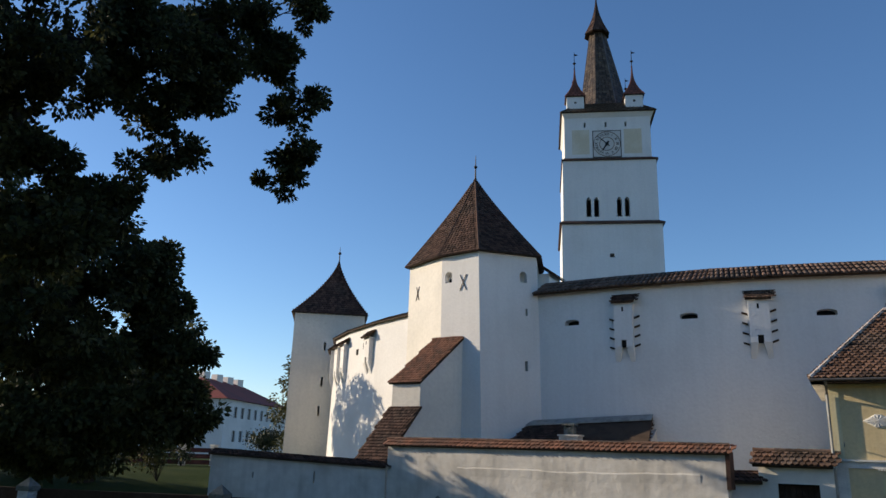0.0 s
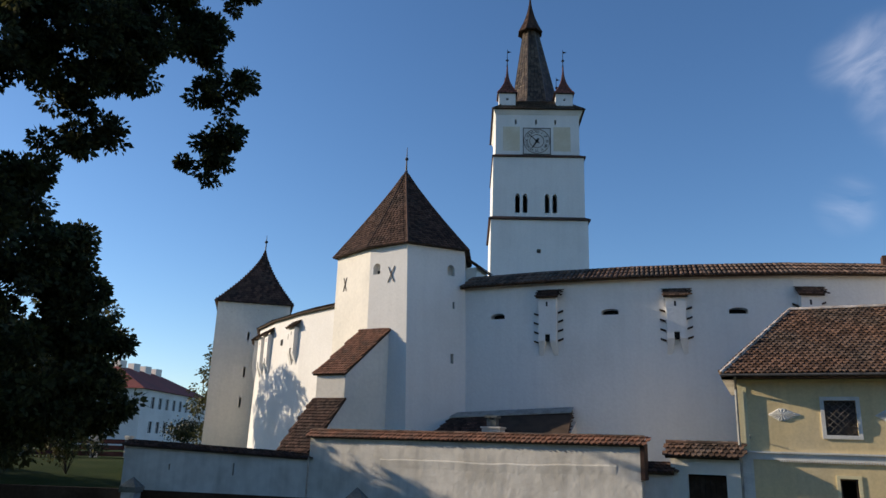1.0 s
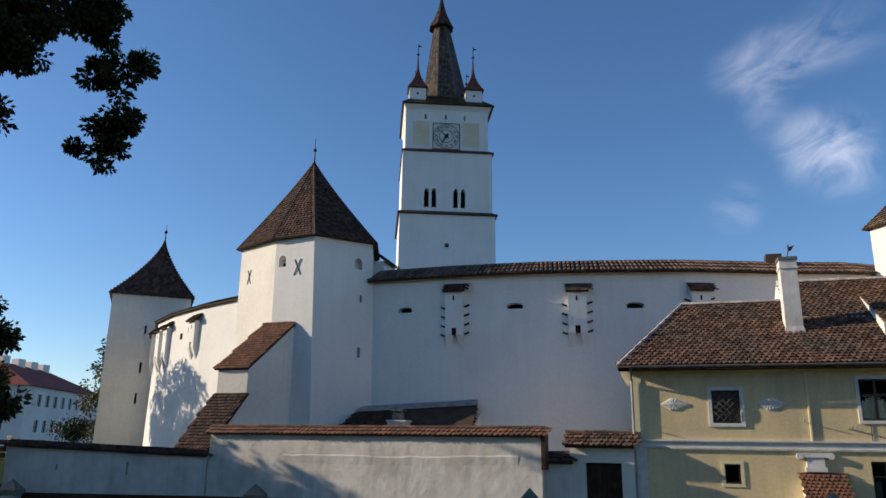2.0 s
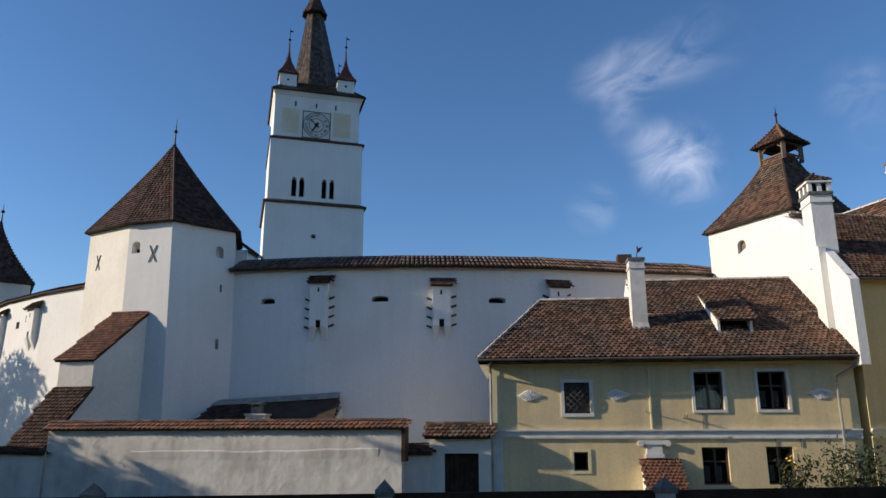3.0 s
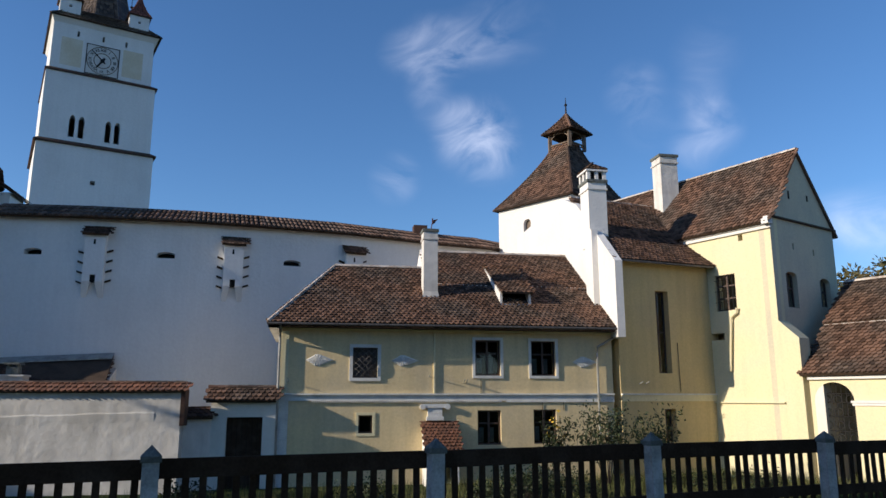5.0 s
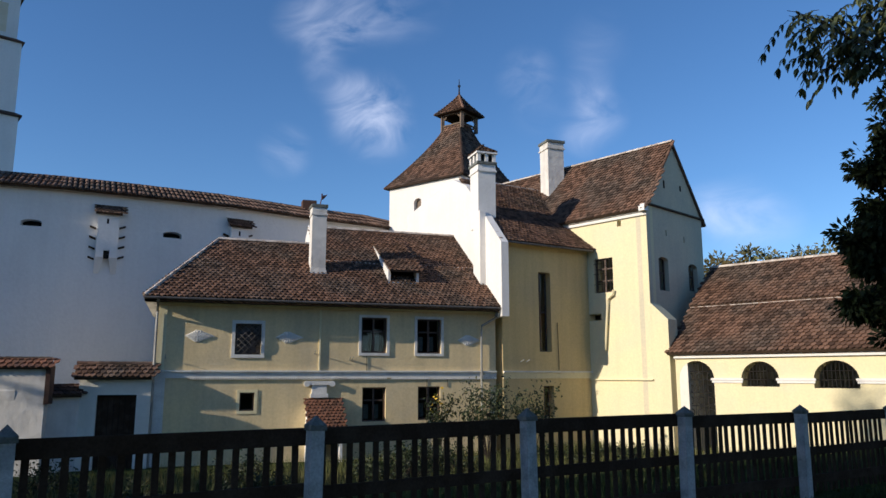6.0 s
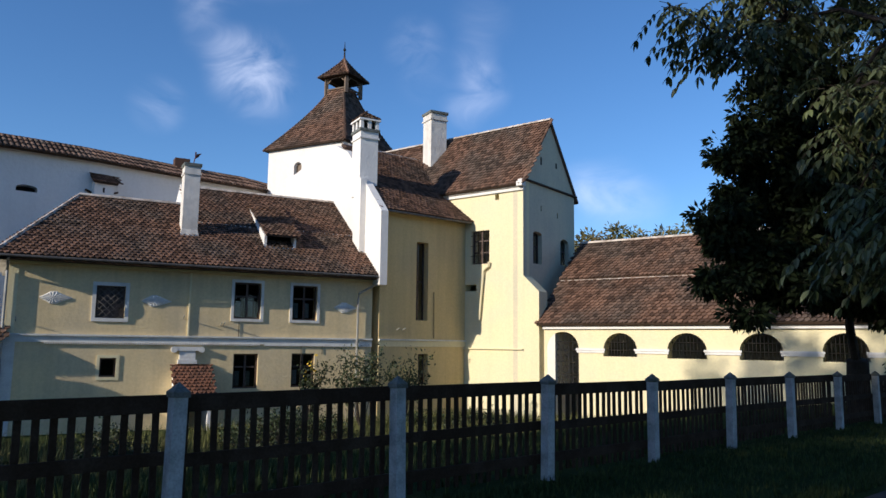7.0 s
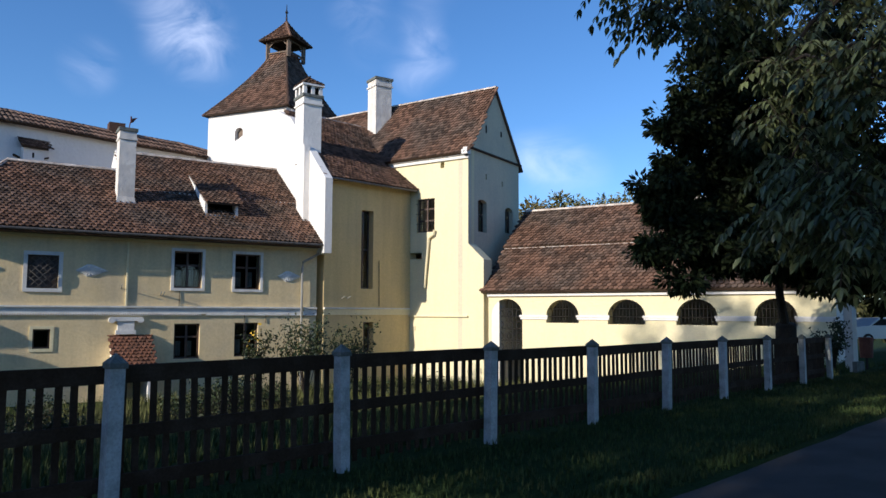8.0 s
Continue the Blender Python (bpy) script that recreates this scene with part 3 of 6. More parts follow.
axis = sorted({round(s * q, 2) for s in (-1, 1) for q in [*np.arange(0, 30, 0.75), *np.arange(30, 90, 4), 110, 150, 220, 350, 600, 1200, 2500]})
tagged(sheet("ground", axis, axis, GRASS, ground_z), "shaded mown lawn falling gently towards the buildings", "lawn", kind="structure")

# the path the camera stands on, parallel to the fence
pv, pf = [], []
for i in range(61):
    s = -26 + i * 1.0
    for k in range(7):
        off = -2.9 - k * 0.5 + (0.08 * noise.noise(Vector((s * 0.8, k, 3))) if k in (0, 6) else 0)
        p = FENCE_O + FENCE_D * s + FENCE_N * off
        pv.append((p.x, p.y, ground_z(p.x, p.y) + 0.012 + (0.02 if 0 < k < 6 else 0)))
for i in range(60):
    for k in range(6):
        pf.append((i * 7 + k, i * 7 + k + 1, (i + 1) * 7 + k + 1, (i + 1) * 7 + k))
tagged(put("path", pv, pf, ASPHALT, smooth=True), "worn grey asphalt footpath along the lawn", "path", kind="structure")


# ---------------------------------------------------------------- the yellow house
GZ = -1.9          # foundations
HY = 28.05         # the front wall
house = thing("house", "two-storey yellow plastered house with a brown tiled roof", "house")
hm, _ = frame_of((-1.0, HY), (12.0, HY))
OFF = 1.0          # x in the wall's frame is x + 1
upper = [(6.4, 7.41, 2.5, 3.86), (8.64, 9.64, 2.5, 3.85)]
lower = [(6.48, 7.4, -0.08, 1.2), (8.69, 9.61, -0.06, 1.22)]
relief = (1.72, 2.65, 2.4, 3.52)
small = (1.97, 2.49, 0.39, 1.04)
holes = [(h[0] + OFF, h[1] + OFF, h[2], h[3]) for h in (*upper, *lower, relief, small)]
panel((-1.0, HY), (12.0, HY), GZ, 4.3, 0.5, holes).put("front_wall", YELLOW, house)
# Cream instead of yellow puts the sun on this side into the colour.
panel((-1.0, 35.2), (-1.0, HY), GZ, 4.3, 0.45, [(4.0, 4.8, 2.3, 3.5)]).put("side_wall", CREAM, house, "side wall in cream to read as sunlit")
panel((12.0, 36.0), (-1.0, 35.2), GZ, 4.3, 0.45).put("back_wall", YELLOW, house)
Geo().box(-0.5, 28.6, 1.66, 11.9, 35.0, 1.76).put("upper_floor", DECK, house)
# Unseen ceiling and partition, added to block light so the windows read dark.
Geo().box(-0.5, 28.6, 4.0, 11.9, 35.0, 4.1).put("blocking_ceiling", DECK, house)
Geo().box(-0.5, 31.0, GZ, 11.9, 31.1, 4.0).put("blocking_wall", DECK, house)
for h in upper:
    casement(house, hm, h[0] + OFF, h[1] + OFF, h[2], h[3])
for h in lower:
    casement(house, hm, h[0] + OFF, h[1] + OFF, h[2], h[3], surround=0.0)
sm = frame_of((-1.0, 35.2), (-1.0, HY))[0]
casement(house, sm, 4.0, 4.8, 2.3, 3.5, surround=0.1)
# small square window
g = Geo()
x0, x1, z0, z1 = small[0] + OFF, small[1] + OFF, small[2], small[3]
for q in ((x0 - 0.1, x0, z0 - 0.1, z1 + 0.1), (x1, x1 + 0.1, z0 - 0.1, z1 + 0.1), (x0, x1, z1, z1 + 0.1), (x0, x1, z0 - 0.1, z0)):
    g.box(q[0], -0.03, q[2], q[1], 0.02, q[3], hm)
w = thing("small_window", "", "")
w.parent = house
g.put("surround", PALE, w)
Geo().box(x0, 0.2, z0, x1, 0.21, z1, hm).put("pane", GLASS, w)
g = Geo()
for q in ((x0, x0 + 0.06, z0, z1), (x1 - 0.06, x1, z0, z1), (x0 + 0.06, x1 - 0.06, z0, z0 + 0.06), (x0 + 0.06, x1 - 0.06, z1 - 0.06, z1)):
    g.box(q[0], 0.14, q[2], q[1], 0.19, q[3], hm)
g.put("window_frame", FRAME_WOOD, w)
# the window with a dark panel and a diamond lattice that stands out from the wall
w = thing("grille_window", "", "", )
w.parent = house
x0, x1, z0, z1 = relief[0] + OFF, relief[1] + OFF, relief[2], relief[3]
g = Geo()
for q in ((x0 - 0.12, x0, z0 - 0.12, z1 + 0.12), (x1, x1 + 0.12, z0 - 0.12, z1 + 0.12), (x0, x1, z1, z1 + 0.12), (x0, x1, z0 - 0.12, z0)):
    g.box(q[0], -0.05, q[2], q[1], 0.02, q[3], hm)
g.put("surround", STUCCO, w)
Geo().box(x0, 0.2, z0, x1, 0.24, z1, hm).put("panel", RELIEF, w, "dark mottled panel behind the grille")
g = Geo()
cx, cz = (x0 + x1) / 2, (z0 + z1) / 2
for row in range(5):
    for colm in range(4):
        for dx in (1, -1):
            a = Vector((x0 + (x1 - x0) * (colm + (dx < 0)) / 4, 0, z0 + (z1 - z0) * row / 5))
            b = Vector((x0 + (x1 - x0) * (colm + (dx > 0)) / 4, 0, z0 + (z1 - z0) * (row + 1) / 5))
            def bulge(p):
                return -0.2 * (1 - abs((p.x - cx) / (x1 - x0) * 2) ** 3) * (1 - abs((p.z - cz) / (z1 - z0) * 2) ** 3) + 0.03
            mid = (a + b) / 2 + Vector((dx * 0.015, 0, 0))
            a.y, b.y, mid.y = bulge(a), bulge(b), bulge(mid)
            g.tube([hm @ a, hm @ mid, hm @ b], 0.012, 4)
g.put("grille", GUTTER, w, "bulging diamond iron lattice")

# string course, dentils, pilaster strips
Geo().box(0.0, -0.12, 1.77, 13.0, 0.0, 1.83, hm).put("ledge", STUCCO, house)
Geo().box(0.0, -0.05, 1.56, 13.0, 0.0, 1.77, hm).put("string_course", STUCCO, house, "grey-white plaster band")
dentil = Geo().box(0.0, -0.075, 1.5, 0.042, 0.0, 1.56)
dentil_me = mesh_of("dentil", dentil.v, dentil.f, STUCCO)
for i in range(96):
    ob = new("dentil", dentil_me)
    ob.matrix_world = hm @ pose(1.25 + i * 0.075, 0, 0)
    ob.parent = house
Geo().box(8.6, -0.06, 1.5, 13.0, 0.0, 1.56, hm).put("moulding", STUCCO, house)
Geo().box(0.0, -0.03, GZ, 0.42, 0.0, 1.56, hm).put("corner_strip", STUCCO, house, "pale blue-grey corner strip")
Geo().box(0.08, -0.03, 1.83, 0.36, 0.0, 4.1, hm).put("corner_strip", PALE, house)
Geo().box(5.78, -0.06, 1.83, 5.84, 0.0, 4.1, hm).put("pilaster_edge", PALE, house)
Geo().box(0.0, -0.10, 4.14, 13.0, 0.0, 4.3, hm).put("cornice", PALE, house)


def diamond(x, z, wl, wr, h):
    """A ribbed plaster diamond on the wall."""
    g = Geo()
    n = 18
    ring = []
    for i in range(n):
        t = 2 * math.pi * i / n
        c, s = math.cos(t), math.sin(t)
        k = 1 / (abs(c) + abs(s))
        ring.append((c * k * (wr if c > 0 else wl), s * k * h))
    mid = hm @ Vector((x + OFF, -0.06, z))
    for i in range(n):
        (xa, za), (xb, zb) = ring[i], ring[(i + 1) % n]
        xm, zm = (xa + xb) / 2, (za + zb) / 2
        a, b, c = [hm @ Vector((x + OFF + q, -0.012, z + r)) for q, r in ((xa, za), (xb, zb), (xm * 0.8, zm * 0.8))]
        c = hm @ Vector((x + OFF + xm * 0.75, -0.055, z + zm * 0.75))
        lo_a, lo_b = [hm @ Vector((x + OFF + q, 0.0, z + r)) for q, r in ((xa, za), (xb, zb))]
        g.add([mid, a, c, b, lo_a, lo_b], [(0, 1, 2), (0, 2, 3), (1, 4, 5, 3, 2)])
    raw("diamond_ornament", g.v, g.f, STUCCO, house, "ribbed white plaster diamond")


for x in (0.4, 3.58, 10.75):
    diamond(x, 3.04, 0.42, 0.62, 0.25)

# carved capital over the cellar entrance, and its little red hood
g = Geo()
g.box(4.42 + OFF, -0.14, 1.3, 5.24 + OFF, 0, 1.44, hm).box(4.55 + OFF, -0.1, 0.98, 5.1 + OFF, 0, 1.3, hm).box(4.5 + OFF, -0.12, 0.84, 5.16 + OFF, 0, 0.98, hm)
for x in (4.36, 5.3):
    c = [hm @ Vector((x + OFF, q, 1.34)) for q in (-0.15, 0.0)]
    g.tube(c, 0.11, 10)
g.put("carved_capital", STUCCO, house, "carved white stone capital with scrolls")
for x in (4.36, 5.5):
    Geo().extrude([(x, HY, GZ), (x, HY, 0.72), (x, HY - 1.25, -0.42), (x, HY - 1.25, GZ)], (0.1 if x < 5 else -0.1, 0, 0)).put("hood_wall", WHITE, house)
hood_roof = thing("hood_roof", "", "")
hood_roof.parent = house
roof_face(hood_roof, [(4.32, HY - 1.35, -0.46), (5.56, HY - 1.35, -0.46), (5.56, HY, 0.8), (4.32, HY, 0.8)], TILE_RED, 0.15, 0.15, seed=4)

# roof
roof = thing("roof", "", "")
roof.parent = house
EZ, EY, SL = 4.38, 27.45, 0.70


def rz(y):
    return EZ + SL * (y - EY)


roof_face(roof, [(-1.4, EY, EZ), (5.0, EY, EZ), (5.0, 31.5, rz(31.5)), (1.1, 31.5, rz(31.5))], seed=11)
roof_face(roof, [(5.0, EY, EZ), (12.0, EY, EZ), (12.0, 33.0, rz(33.0)), (5.0, 33.0, rz(33.0))], seed=12)
roof_face(roof, [(-1.4, 35.6, EZ), (-1.4, EY, EZ), (1.1, 31.5, rz(31.5))], seed=13)
roof_face(roof, [(5.0, 35.6, EZ), (-1.4, 35.6, EZ), (1.1, 31.5, rz(31.5)), (5.0, 31.5, rz(31.5))], tiled=False)
roof_face(roof, [(12.0, 38.5, EZ), (5.0, 38.5, EZ), (5.0, 33.0, rz(33.0)), (12.0, 33.0, rz(33.0))], tiled=False)
ridge(roof, (1.1, 31.5, rz(31.5) + 0.03), (5.0, 31.5, rz(31.5) + 0.03), MORTAR)
ridge(roof, (5.0, 33.0, rz(33.0) + 0.03), (12.0, 33.0, rz(33.0) + 0.03), MORTAR)
ridge(roof, (-1.4, EY, EZ + 0.04), (1.1, 31.5, rz(31.5) + 0.04), MORTAR, 0.08)
ridge(roof, (5.3, 30.25, rz(30.25) + 0.03), (7.5, 30.2, rz(30.2) + 0.03), MORTAR, 0.045)
ridge(roof, (9.1, 30.25, rz(30.25) + 0.03), (11.9, 30.2, rz(30.2) + 0.03), MORTAR, 0.045)
Geo().extrude([(4.98, 31.3, rz(31.3)), (4.98, 33.0, rz(33.0) + 0.12), (4.98, 34.8, rz(31.3))], (0.2, 0, 0)).put("gable_step", WHITE, house)
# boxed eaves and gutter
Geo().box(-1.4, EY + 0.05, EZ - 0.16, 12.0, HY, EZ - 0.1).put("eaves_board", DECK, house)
Geo().box(-1.4, EY + 0.05, EZ - 0.16, -1.0, 35.5, EZ - 0.1).put("side_eaves", OLD_WHITE, house)
g = Geo()
g.tube([(-1.42, EY - 0.06, EZ - 0.06), (12.05, EY - 0.06, EZ - 0.06)], 0.045, 8)
g.put("gutter", GUTTER, house)
for x, pts in ((-0.95, [(-0.95, EY, EZ - 0.1), (-0.97, HY - 0.12, EZ - 0.5), (-0.97, HY - 0.12, GZ)]),
               (11.3, [(12.05, EY, EZ - 0.05), (12.05, HY - 0.2, EZ - 0.35), (11.35, HY - 0.14, EZ - 0.75), (11.33, HY - 0.12, EZ - 1.0), (11.33, HY - 0.12, GZ)])):
    Geo().tube(pts, 0.05, 8).put("downpipe", ZINC, house)
for x, z in ((-0.62, 2.3), (4.62, 2.5), (6.05, 2.28), (5.95, 2.28)):
    Geo().tube([(x, HY, z - 0.06), (x, HY - 0.25, z + 0.06)], 0.018, 5).put("bracket", ZINC, house)
for x, za, zb in ((6.62, 1.83, 2.38), (9.05, -0.9, 1.5), (9.9, 1.2, 1.6)):
    Geo().tube([(x, HY - 0.02, za), (x, HY - 0.02, zb)], 0.012, 4).put("wire", IRON, house)

# chimney with a weathercock
def chimney(parent, x, y, z0, z1, w, d, cap="flat", flare=0.0, m=None):
    c = thing("chimney", "", "")
    c.parent = parent
    g = Geo()
    ring = lambda z, k: [(x - w / 2 * k, y - d / 2 * k), (x + w / 2 * k, y - d / 2 * k), (x + w / 2 * k, y + d / 2 * k), (x - w / 2 * k, y + d / 2 * k)]
    g.prism(ring(z0, 1.0 + flare), z0, z0 + 0.5, ring(z0, 1.0))
    g.prism(ring(z0, 1.0), z0 + 0.5, z1 - 0.45)
    g.prism(ring(0, 1.12), z1 - 0.45, z1 - 0.38).prism(ring(0, 1.02), z1 - 0.38, z1 - 0.12)
    g.put("shaft", OLD_WHITE if cap == "flat" else WHITE, c, "limewashed chimney shaft")
    Geo().prism(ring(0, 1.15), z1 - 0.12, z1).put("cap", CAP, c)
    return c


ch = chimney(house, 4.87, 29.6, 5.4, 8.5, 0.58, 0.62, flare=0.4)
g = Geo().tube([(4.9, 29.5, 8.45), (4.95, 29.5, 8.75)], 0.02, 5)
g.extrude([(4.92, 29.5, 8.72), (5.05, 29.5, 8.78), (5.2, 29.5, 8.98), (5.02, 29.5, 8.93)], (0, 0.02, 0)).box(4.95, 29.48, 8.75, 5.0, 29.52, 9.0)
g.put("weathercock", RUST, ch, "small rusty metal weather vane")
# dormer
dm = thing("dormer", "", "")
dm.parent = house
for x in (7.66, 8.86):
    Geo().extrude([(x, 28.9, rz(28.9)), (x, 28.9, 5.86), (x, 31.9, rz(31.9))], (0.1, 0, 0)).put("cheek", WHITE, dm)
Geo().box(7.66, 28.82, 5.28, 8.96, 28.98, 5.4).put("sill", WHITE, dm)
# This near-black sheet stands for the unlit inside of the open dormer.
Geo().box(7.76, 29.35, 5.4, 8.86, 29.4, 6.1).put("shutter", DARK, dm)
roof_face(dm, [(7.7, 28.72, 5.86), (9.0, 28.72, 5.86), (9.0, 31.95, rz(31.95) + 0.06), (7.7, 31.95, rz(31.95) + 0.06)], TILE, thick=0.06, seed=14)

# ---------------------------------------------------------------- party wall and the wing with the tall slit window
wing = thing("side_wing", "tall yellow wing with a narrow slit window and steep roof", "house")
Geo().extrude([(11.98, 27.3, 4.0), (11.98, 27.3, 7.05), (11.98, 29.3, 8.75), (11.98, 31.3, 10.4), (11.98, 33.0, 11.1), (11.98, 38.0, 11.0), (11.98, 41.0, 10.9), (11.98, 41.0, 4.0)], (0.32, 0, 0)).put("party_wall", WHITE, wing, "dazzling white limewashed party wall")
wa, wb = (12.3, 28.02), (17.3, 29.12)
wm = frame_of(wa, wb)[0]
panel(wa, wb, GZ, 7.2, 0.5, [(1.94, 2.6, 2.64, 6.04), (2.1, 2.66, -0.07, 1.21)]).put("front_wall", WARM, wing)
for x0, x1, z0, z1, bars in ((1.94, 2.6, 2.64, 6.04, (0.5,)), (2.1, 2.66, -0.07, 1.21, ())):
    casement(wing, wm, x0, x1, z0, z1, 0.3, ((0.45,), bars), False, 0.0, "slit_window")
Geo().box(0.0, -0.1, 1.77, 5.1, 0, 1.83, wm).put("ledge", STUCCO, wing)
Geo().box(0.0, -0.04, 1.52, 5.1, 0, 1.77, wm).put("string_course", PALE, wing)
for x in (1.45, 1.75):
    Geo().tube([wm @ Vector((x - 0.55, 0, 2.2)), wm @ Vector((x - 0.5, -0.2, 2.3))], 0.02, 5).put("bracket", ZINC, wing)
r = thing("roof", "", "")
r.parent = wing
roof_face(r, [(12.1, 27.55, 7.2), (17.4, 28.7, 7.2), (17.4, 33.6, 11.05), (12.1, 32.4, 11.05)], TILE, seed=21)
ridge(r, (12.1, 32.4, 11.05), (17.4, 33.6, 11.05), MORTAR)
roof_face(r, [(17.4, 38.5, 7.2), (12.3, 37.0, 7.2), (12.3, 32.4, 11.05), (17.4, 33.6, 11.05)], tiled=False)
Geo().tube([(12.15, 27.5, 7.12), (17.0, 28.55, 7.12)], 0.045, 8).put("gutter", GUTTER, wing)
Geo().tube([(12.2, 27.5, 7.1), (12.2, 27.75, 6.8), (12.1, 27.75, 4.6), (12.05, 27.5, 4.25)], 0.05, 8).put("downpipe", ZINC, wing)
Geo().tube([wm @ Vector((2.95, -0.03, 1.9)), wm @ Vector((2.92, -0.03, 3.9))], 0.015, 4).put("wire", IRON, wing)
Geo().box(11.72, 28.95, 4.9, 12.0, 29.75, 8.7).put("flue", WHITE, wing, "white flue running down the party wall")
WX = 12.14        # the middle of the tall chimney
chimney(wing, WX, 29.6, 8.0, 10.95, 0.82, 0.95, "white")
g = Geo()
for sx in (-1, 0, 1):
    for sy in (-1, 0, 1):
        if sx or sy:
            g.box(WX + sx * 0.36 - 0.075, 29.6 + sy * 0.41 - 0.075, 10.95, WX + sx * 0.36 + 0.075, 29.6 + sy * 0.41 + 0.075, 11.32)
g.prism([(WX - 0.5, 29.05), (WX + 0.5, 29.05), (WX + 0.5, 30.15), (WX - 0.5, 30.15)], 11.32, 11.4)
g.put("vent_cap", WHITE, wing, "white chimney head with dark vents")
# Near-black block inside the chimney head, behind the vents.
Geo().box(WX - 0.3, 29.25, 10.95, WX + 0.3, 29.95, 11.3).put("vent_core", DARK, wing, "dark block behind the vents")
cr = thing("cap_roof", "", "")
cr.parent = wing
spire(cr, [(WX - 0.45, 29.1), (WX + 0.45, 29.1), (WX + 0.45, 30.1), (WX - 0.45, 30.1)], (WX, 29.6), 11.4, 11.78, 1.0, TILE, 0.15, 0.15, 0.06, seed=5, hips=False)

# ---------------------------------------------------------------- the gabled house
SETBACK = Matrix.Translation((0, 0.25, 1.65)) @ Matrix.Scale(1.03, 4) @ Matrix.Translation((0, -0.25, -1.65))
gh = thing("gabled_house", "tall narrow yellow house with a steep gable", "house")
gh.matrix_world = SETBACK
C0, C1, BK = Vector((17.7, 25.45)), Vector((22.0, 27.4)), Vector((-0.4, 0.9165))
C3, C2 = C0 + BK * 11, C1 + BK * 11
EV, AP = 8.69, 11.8
lm, ll = frame_of(C3, C0)
lw = (8.33, 9.28, 5.14, 6.62)
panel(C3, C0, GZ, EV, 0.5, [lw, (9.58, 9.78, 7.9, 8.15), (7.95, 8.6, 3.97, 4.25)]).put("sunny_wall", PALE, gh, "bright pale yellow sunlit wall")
rm, rl = frame_of(C0, C1)
gw = [(0.82, 1.6, 5.13, 6.55, 6.42), (3.3, 4.1, 5.3, 6.5, 6.3)]
panel(C0, C1, GZ, EV, 0.5, [*gw, (1.5, 1.6, 7.5, 7.75), (3.0, 3.1, 7.4, 7.65)]).put("gable_wall", SHADED_PLASTER, gh, "gable wall in pale plaster darkened for its shade")
panel(C1, C2, GZ, EV, 0.5).put("far_wall", PALE, gh)
panel(C2, C3, GZ, EV, 0.5).put("back_wall", PALE, gh)
AX, BX = (C0 + C1) / 2, (C2 + C3) / 2
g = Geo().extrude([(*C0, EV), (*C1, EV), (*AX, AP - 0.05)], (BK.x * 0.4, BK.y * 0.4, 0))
g.put("gable", SHADED_PLASTER, gh)
Geo().extrude([(*C3, EV), (*C2, EV), (*BX, AP - 0.05)], (-BK.x * 0.4, -BK.y * 0.4, 0)).put("gable", PALE, gh)
for k in range(2):
    Geo().box(1.5 + k * 1.4, -0.01, 9.6 + 0.1 * k, 1.62 + k * 1.4, 0.05, 9.95, rm).put("vent_slot", DARK, gh)
RD = (C1 - C0).normalized()
r = thing("roof", "", "")
r.parent = gh
E0, E3 = C0 - RD * 0.3 - BK * 0.1, C3 - RD * 0.3
E1, E2 = C1 + RD * 0.3 - BK * 0.1, C2 + RD * 0.3
zl = EV - 0.3 * (AP - EV) / (rl / 2) + 0.12
roof_face(r, [(*E3, zl), (*E0, zl), (*(AX - BK * 0.1), AP + 0.05), (*BX, AP + 0.05)], TILE, seed=31)
roof_face(r, [(*E1, zl), (*E2, zl), (*BX, AP + 0.05), (*(AX - BK * 0.1), AP + 0.05)], TILE, tiled=False)
ridge(r, (*(AX - BK * 0.1), AP + 0.08), (*BX, AP + 0.08), MORTAR)
ridge(r, (*(E0 - BK * 0.02), zl + 0.05), (*(AX - BK * 0.12), AP + 0.06), TILE, 0.07)
Geo().box(0.0, -0.17, EV - 0.36, 11.12, 0.0, EV - 0.24, lm).box(0.0, -0.1, EV - 0.5, 11.06, 0.0, EV - 0.36, lm).put("cornice", WHITE, gh)
Geo().box(-0.34, -0.14, EV - 0.36, -0.02, 0.14, EV - 0.16, rm).box(-0.26, -0.1, EV - 0.16, -0.08, 0.1, EV - 0.06, rm).put("kneeler", WHITE, gh, "white plastered corner stone")
Geo().box(0.0, -0.1, EV - 0.05, rl + 0.15, 0.0, EV + 0.02, rm).put("gable_ledge", DECK, gh)
casement(gh, lm, *lw, 0.15, ((0.5,), (0.35, 0.7)), False, 0.0)
g = Geo()
for i in range(5):
    g.tube([lm @ Vector((lw[0] + 0.12 + i * 0.18, -0.05, lw[2])), lm @ Vector((lw[0] + 0.12 + i * 0.18, -0.05, lw[3]))], 0.012, 4)
for z in (5.5, 5.95, 6.4):
    g.tube([lm @ Vector((lw[0], -0.05, z)), lm @ Vector((lw[1], -0.05, z))], 0.012, 4)
g.put("window_grille", IRON, gh)
for h in gw:
    casement(gh, rm, *h[:4], 0.2, ((0.5,), (0.55,)), False, 0.0)
Geo().tube([lm @ Vector((9.34, -0.12, 5.2)), lm @ Vector((9.3, -0.12, 5.0)), lm @ Vector((9.06, -0.1, 4.86)), lm @ Vector((9.02, -0.1, 4.6)), lm @ Vector((8.83, -0.1, 2.7))], 0.05, 8).put("downpipe", PALE, gh)
# low buttress wall in front of the corner
b0 = C0 - BK * 0.75
g = Geo()
g.extrude([(*C0, GZ), (*b0, GZ), (*b0, 3.85), (*C0, 4.55)], (RD.x * 0.7, RD.y * 0.7, 0))
g.put("buttress", PALE, gh)
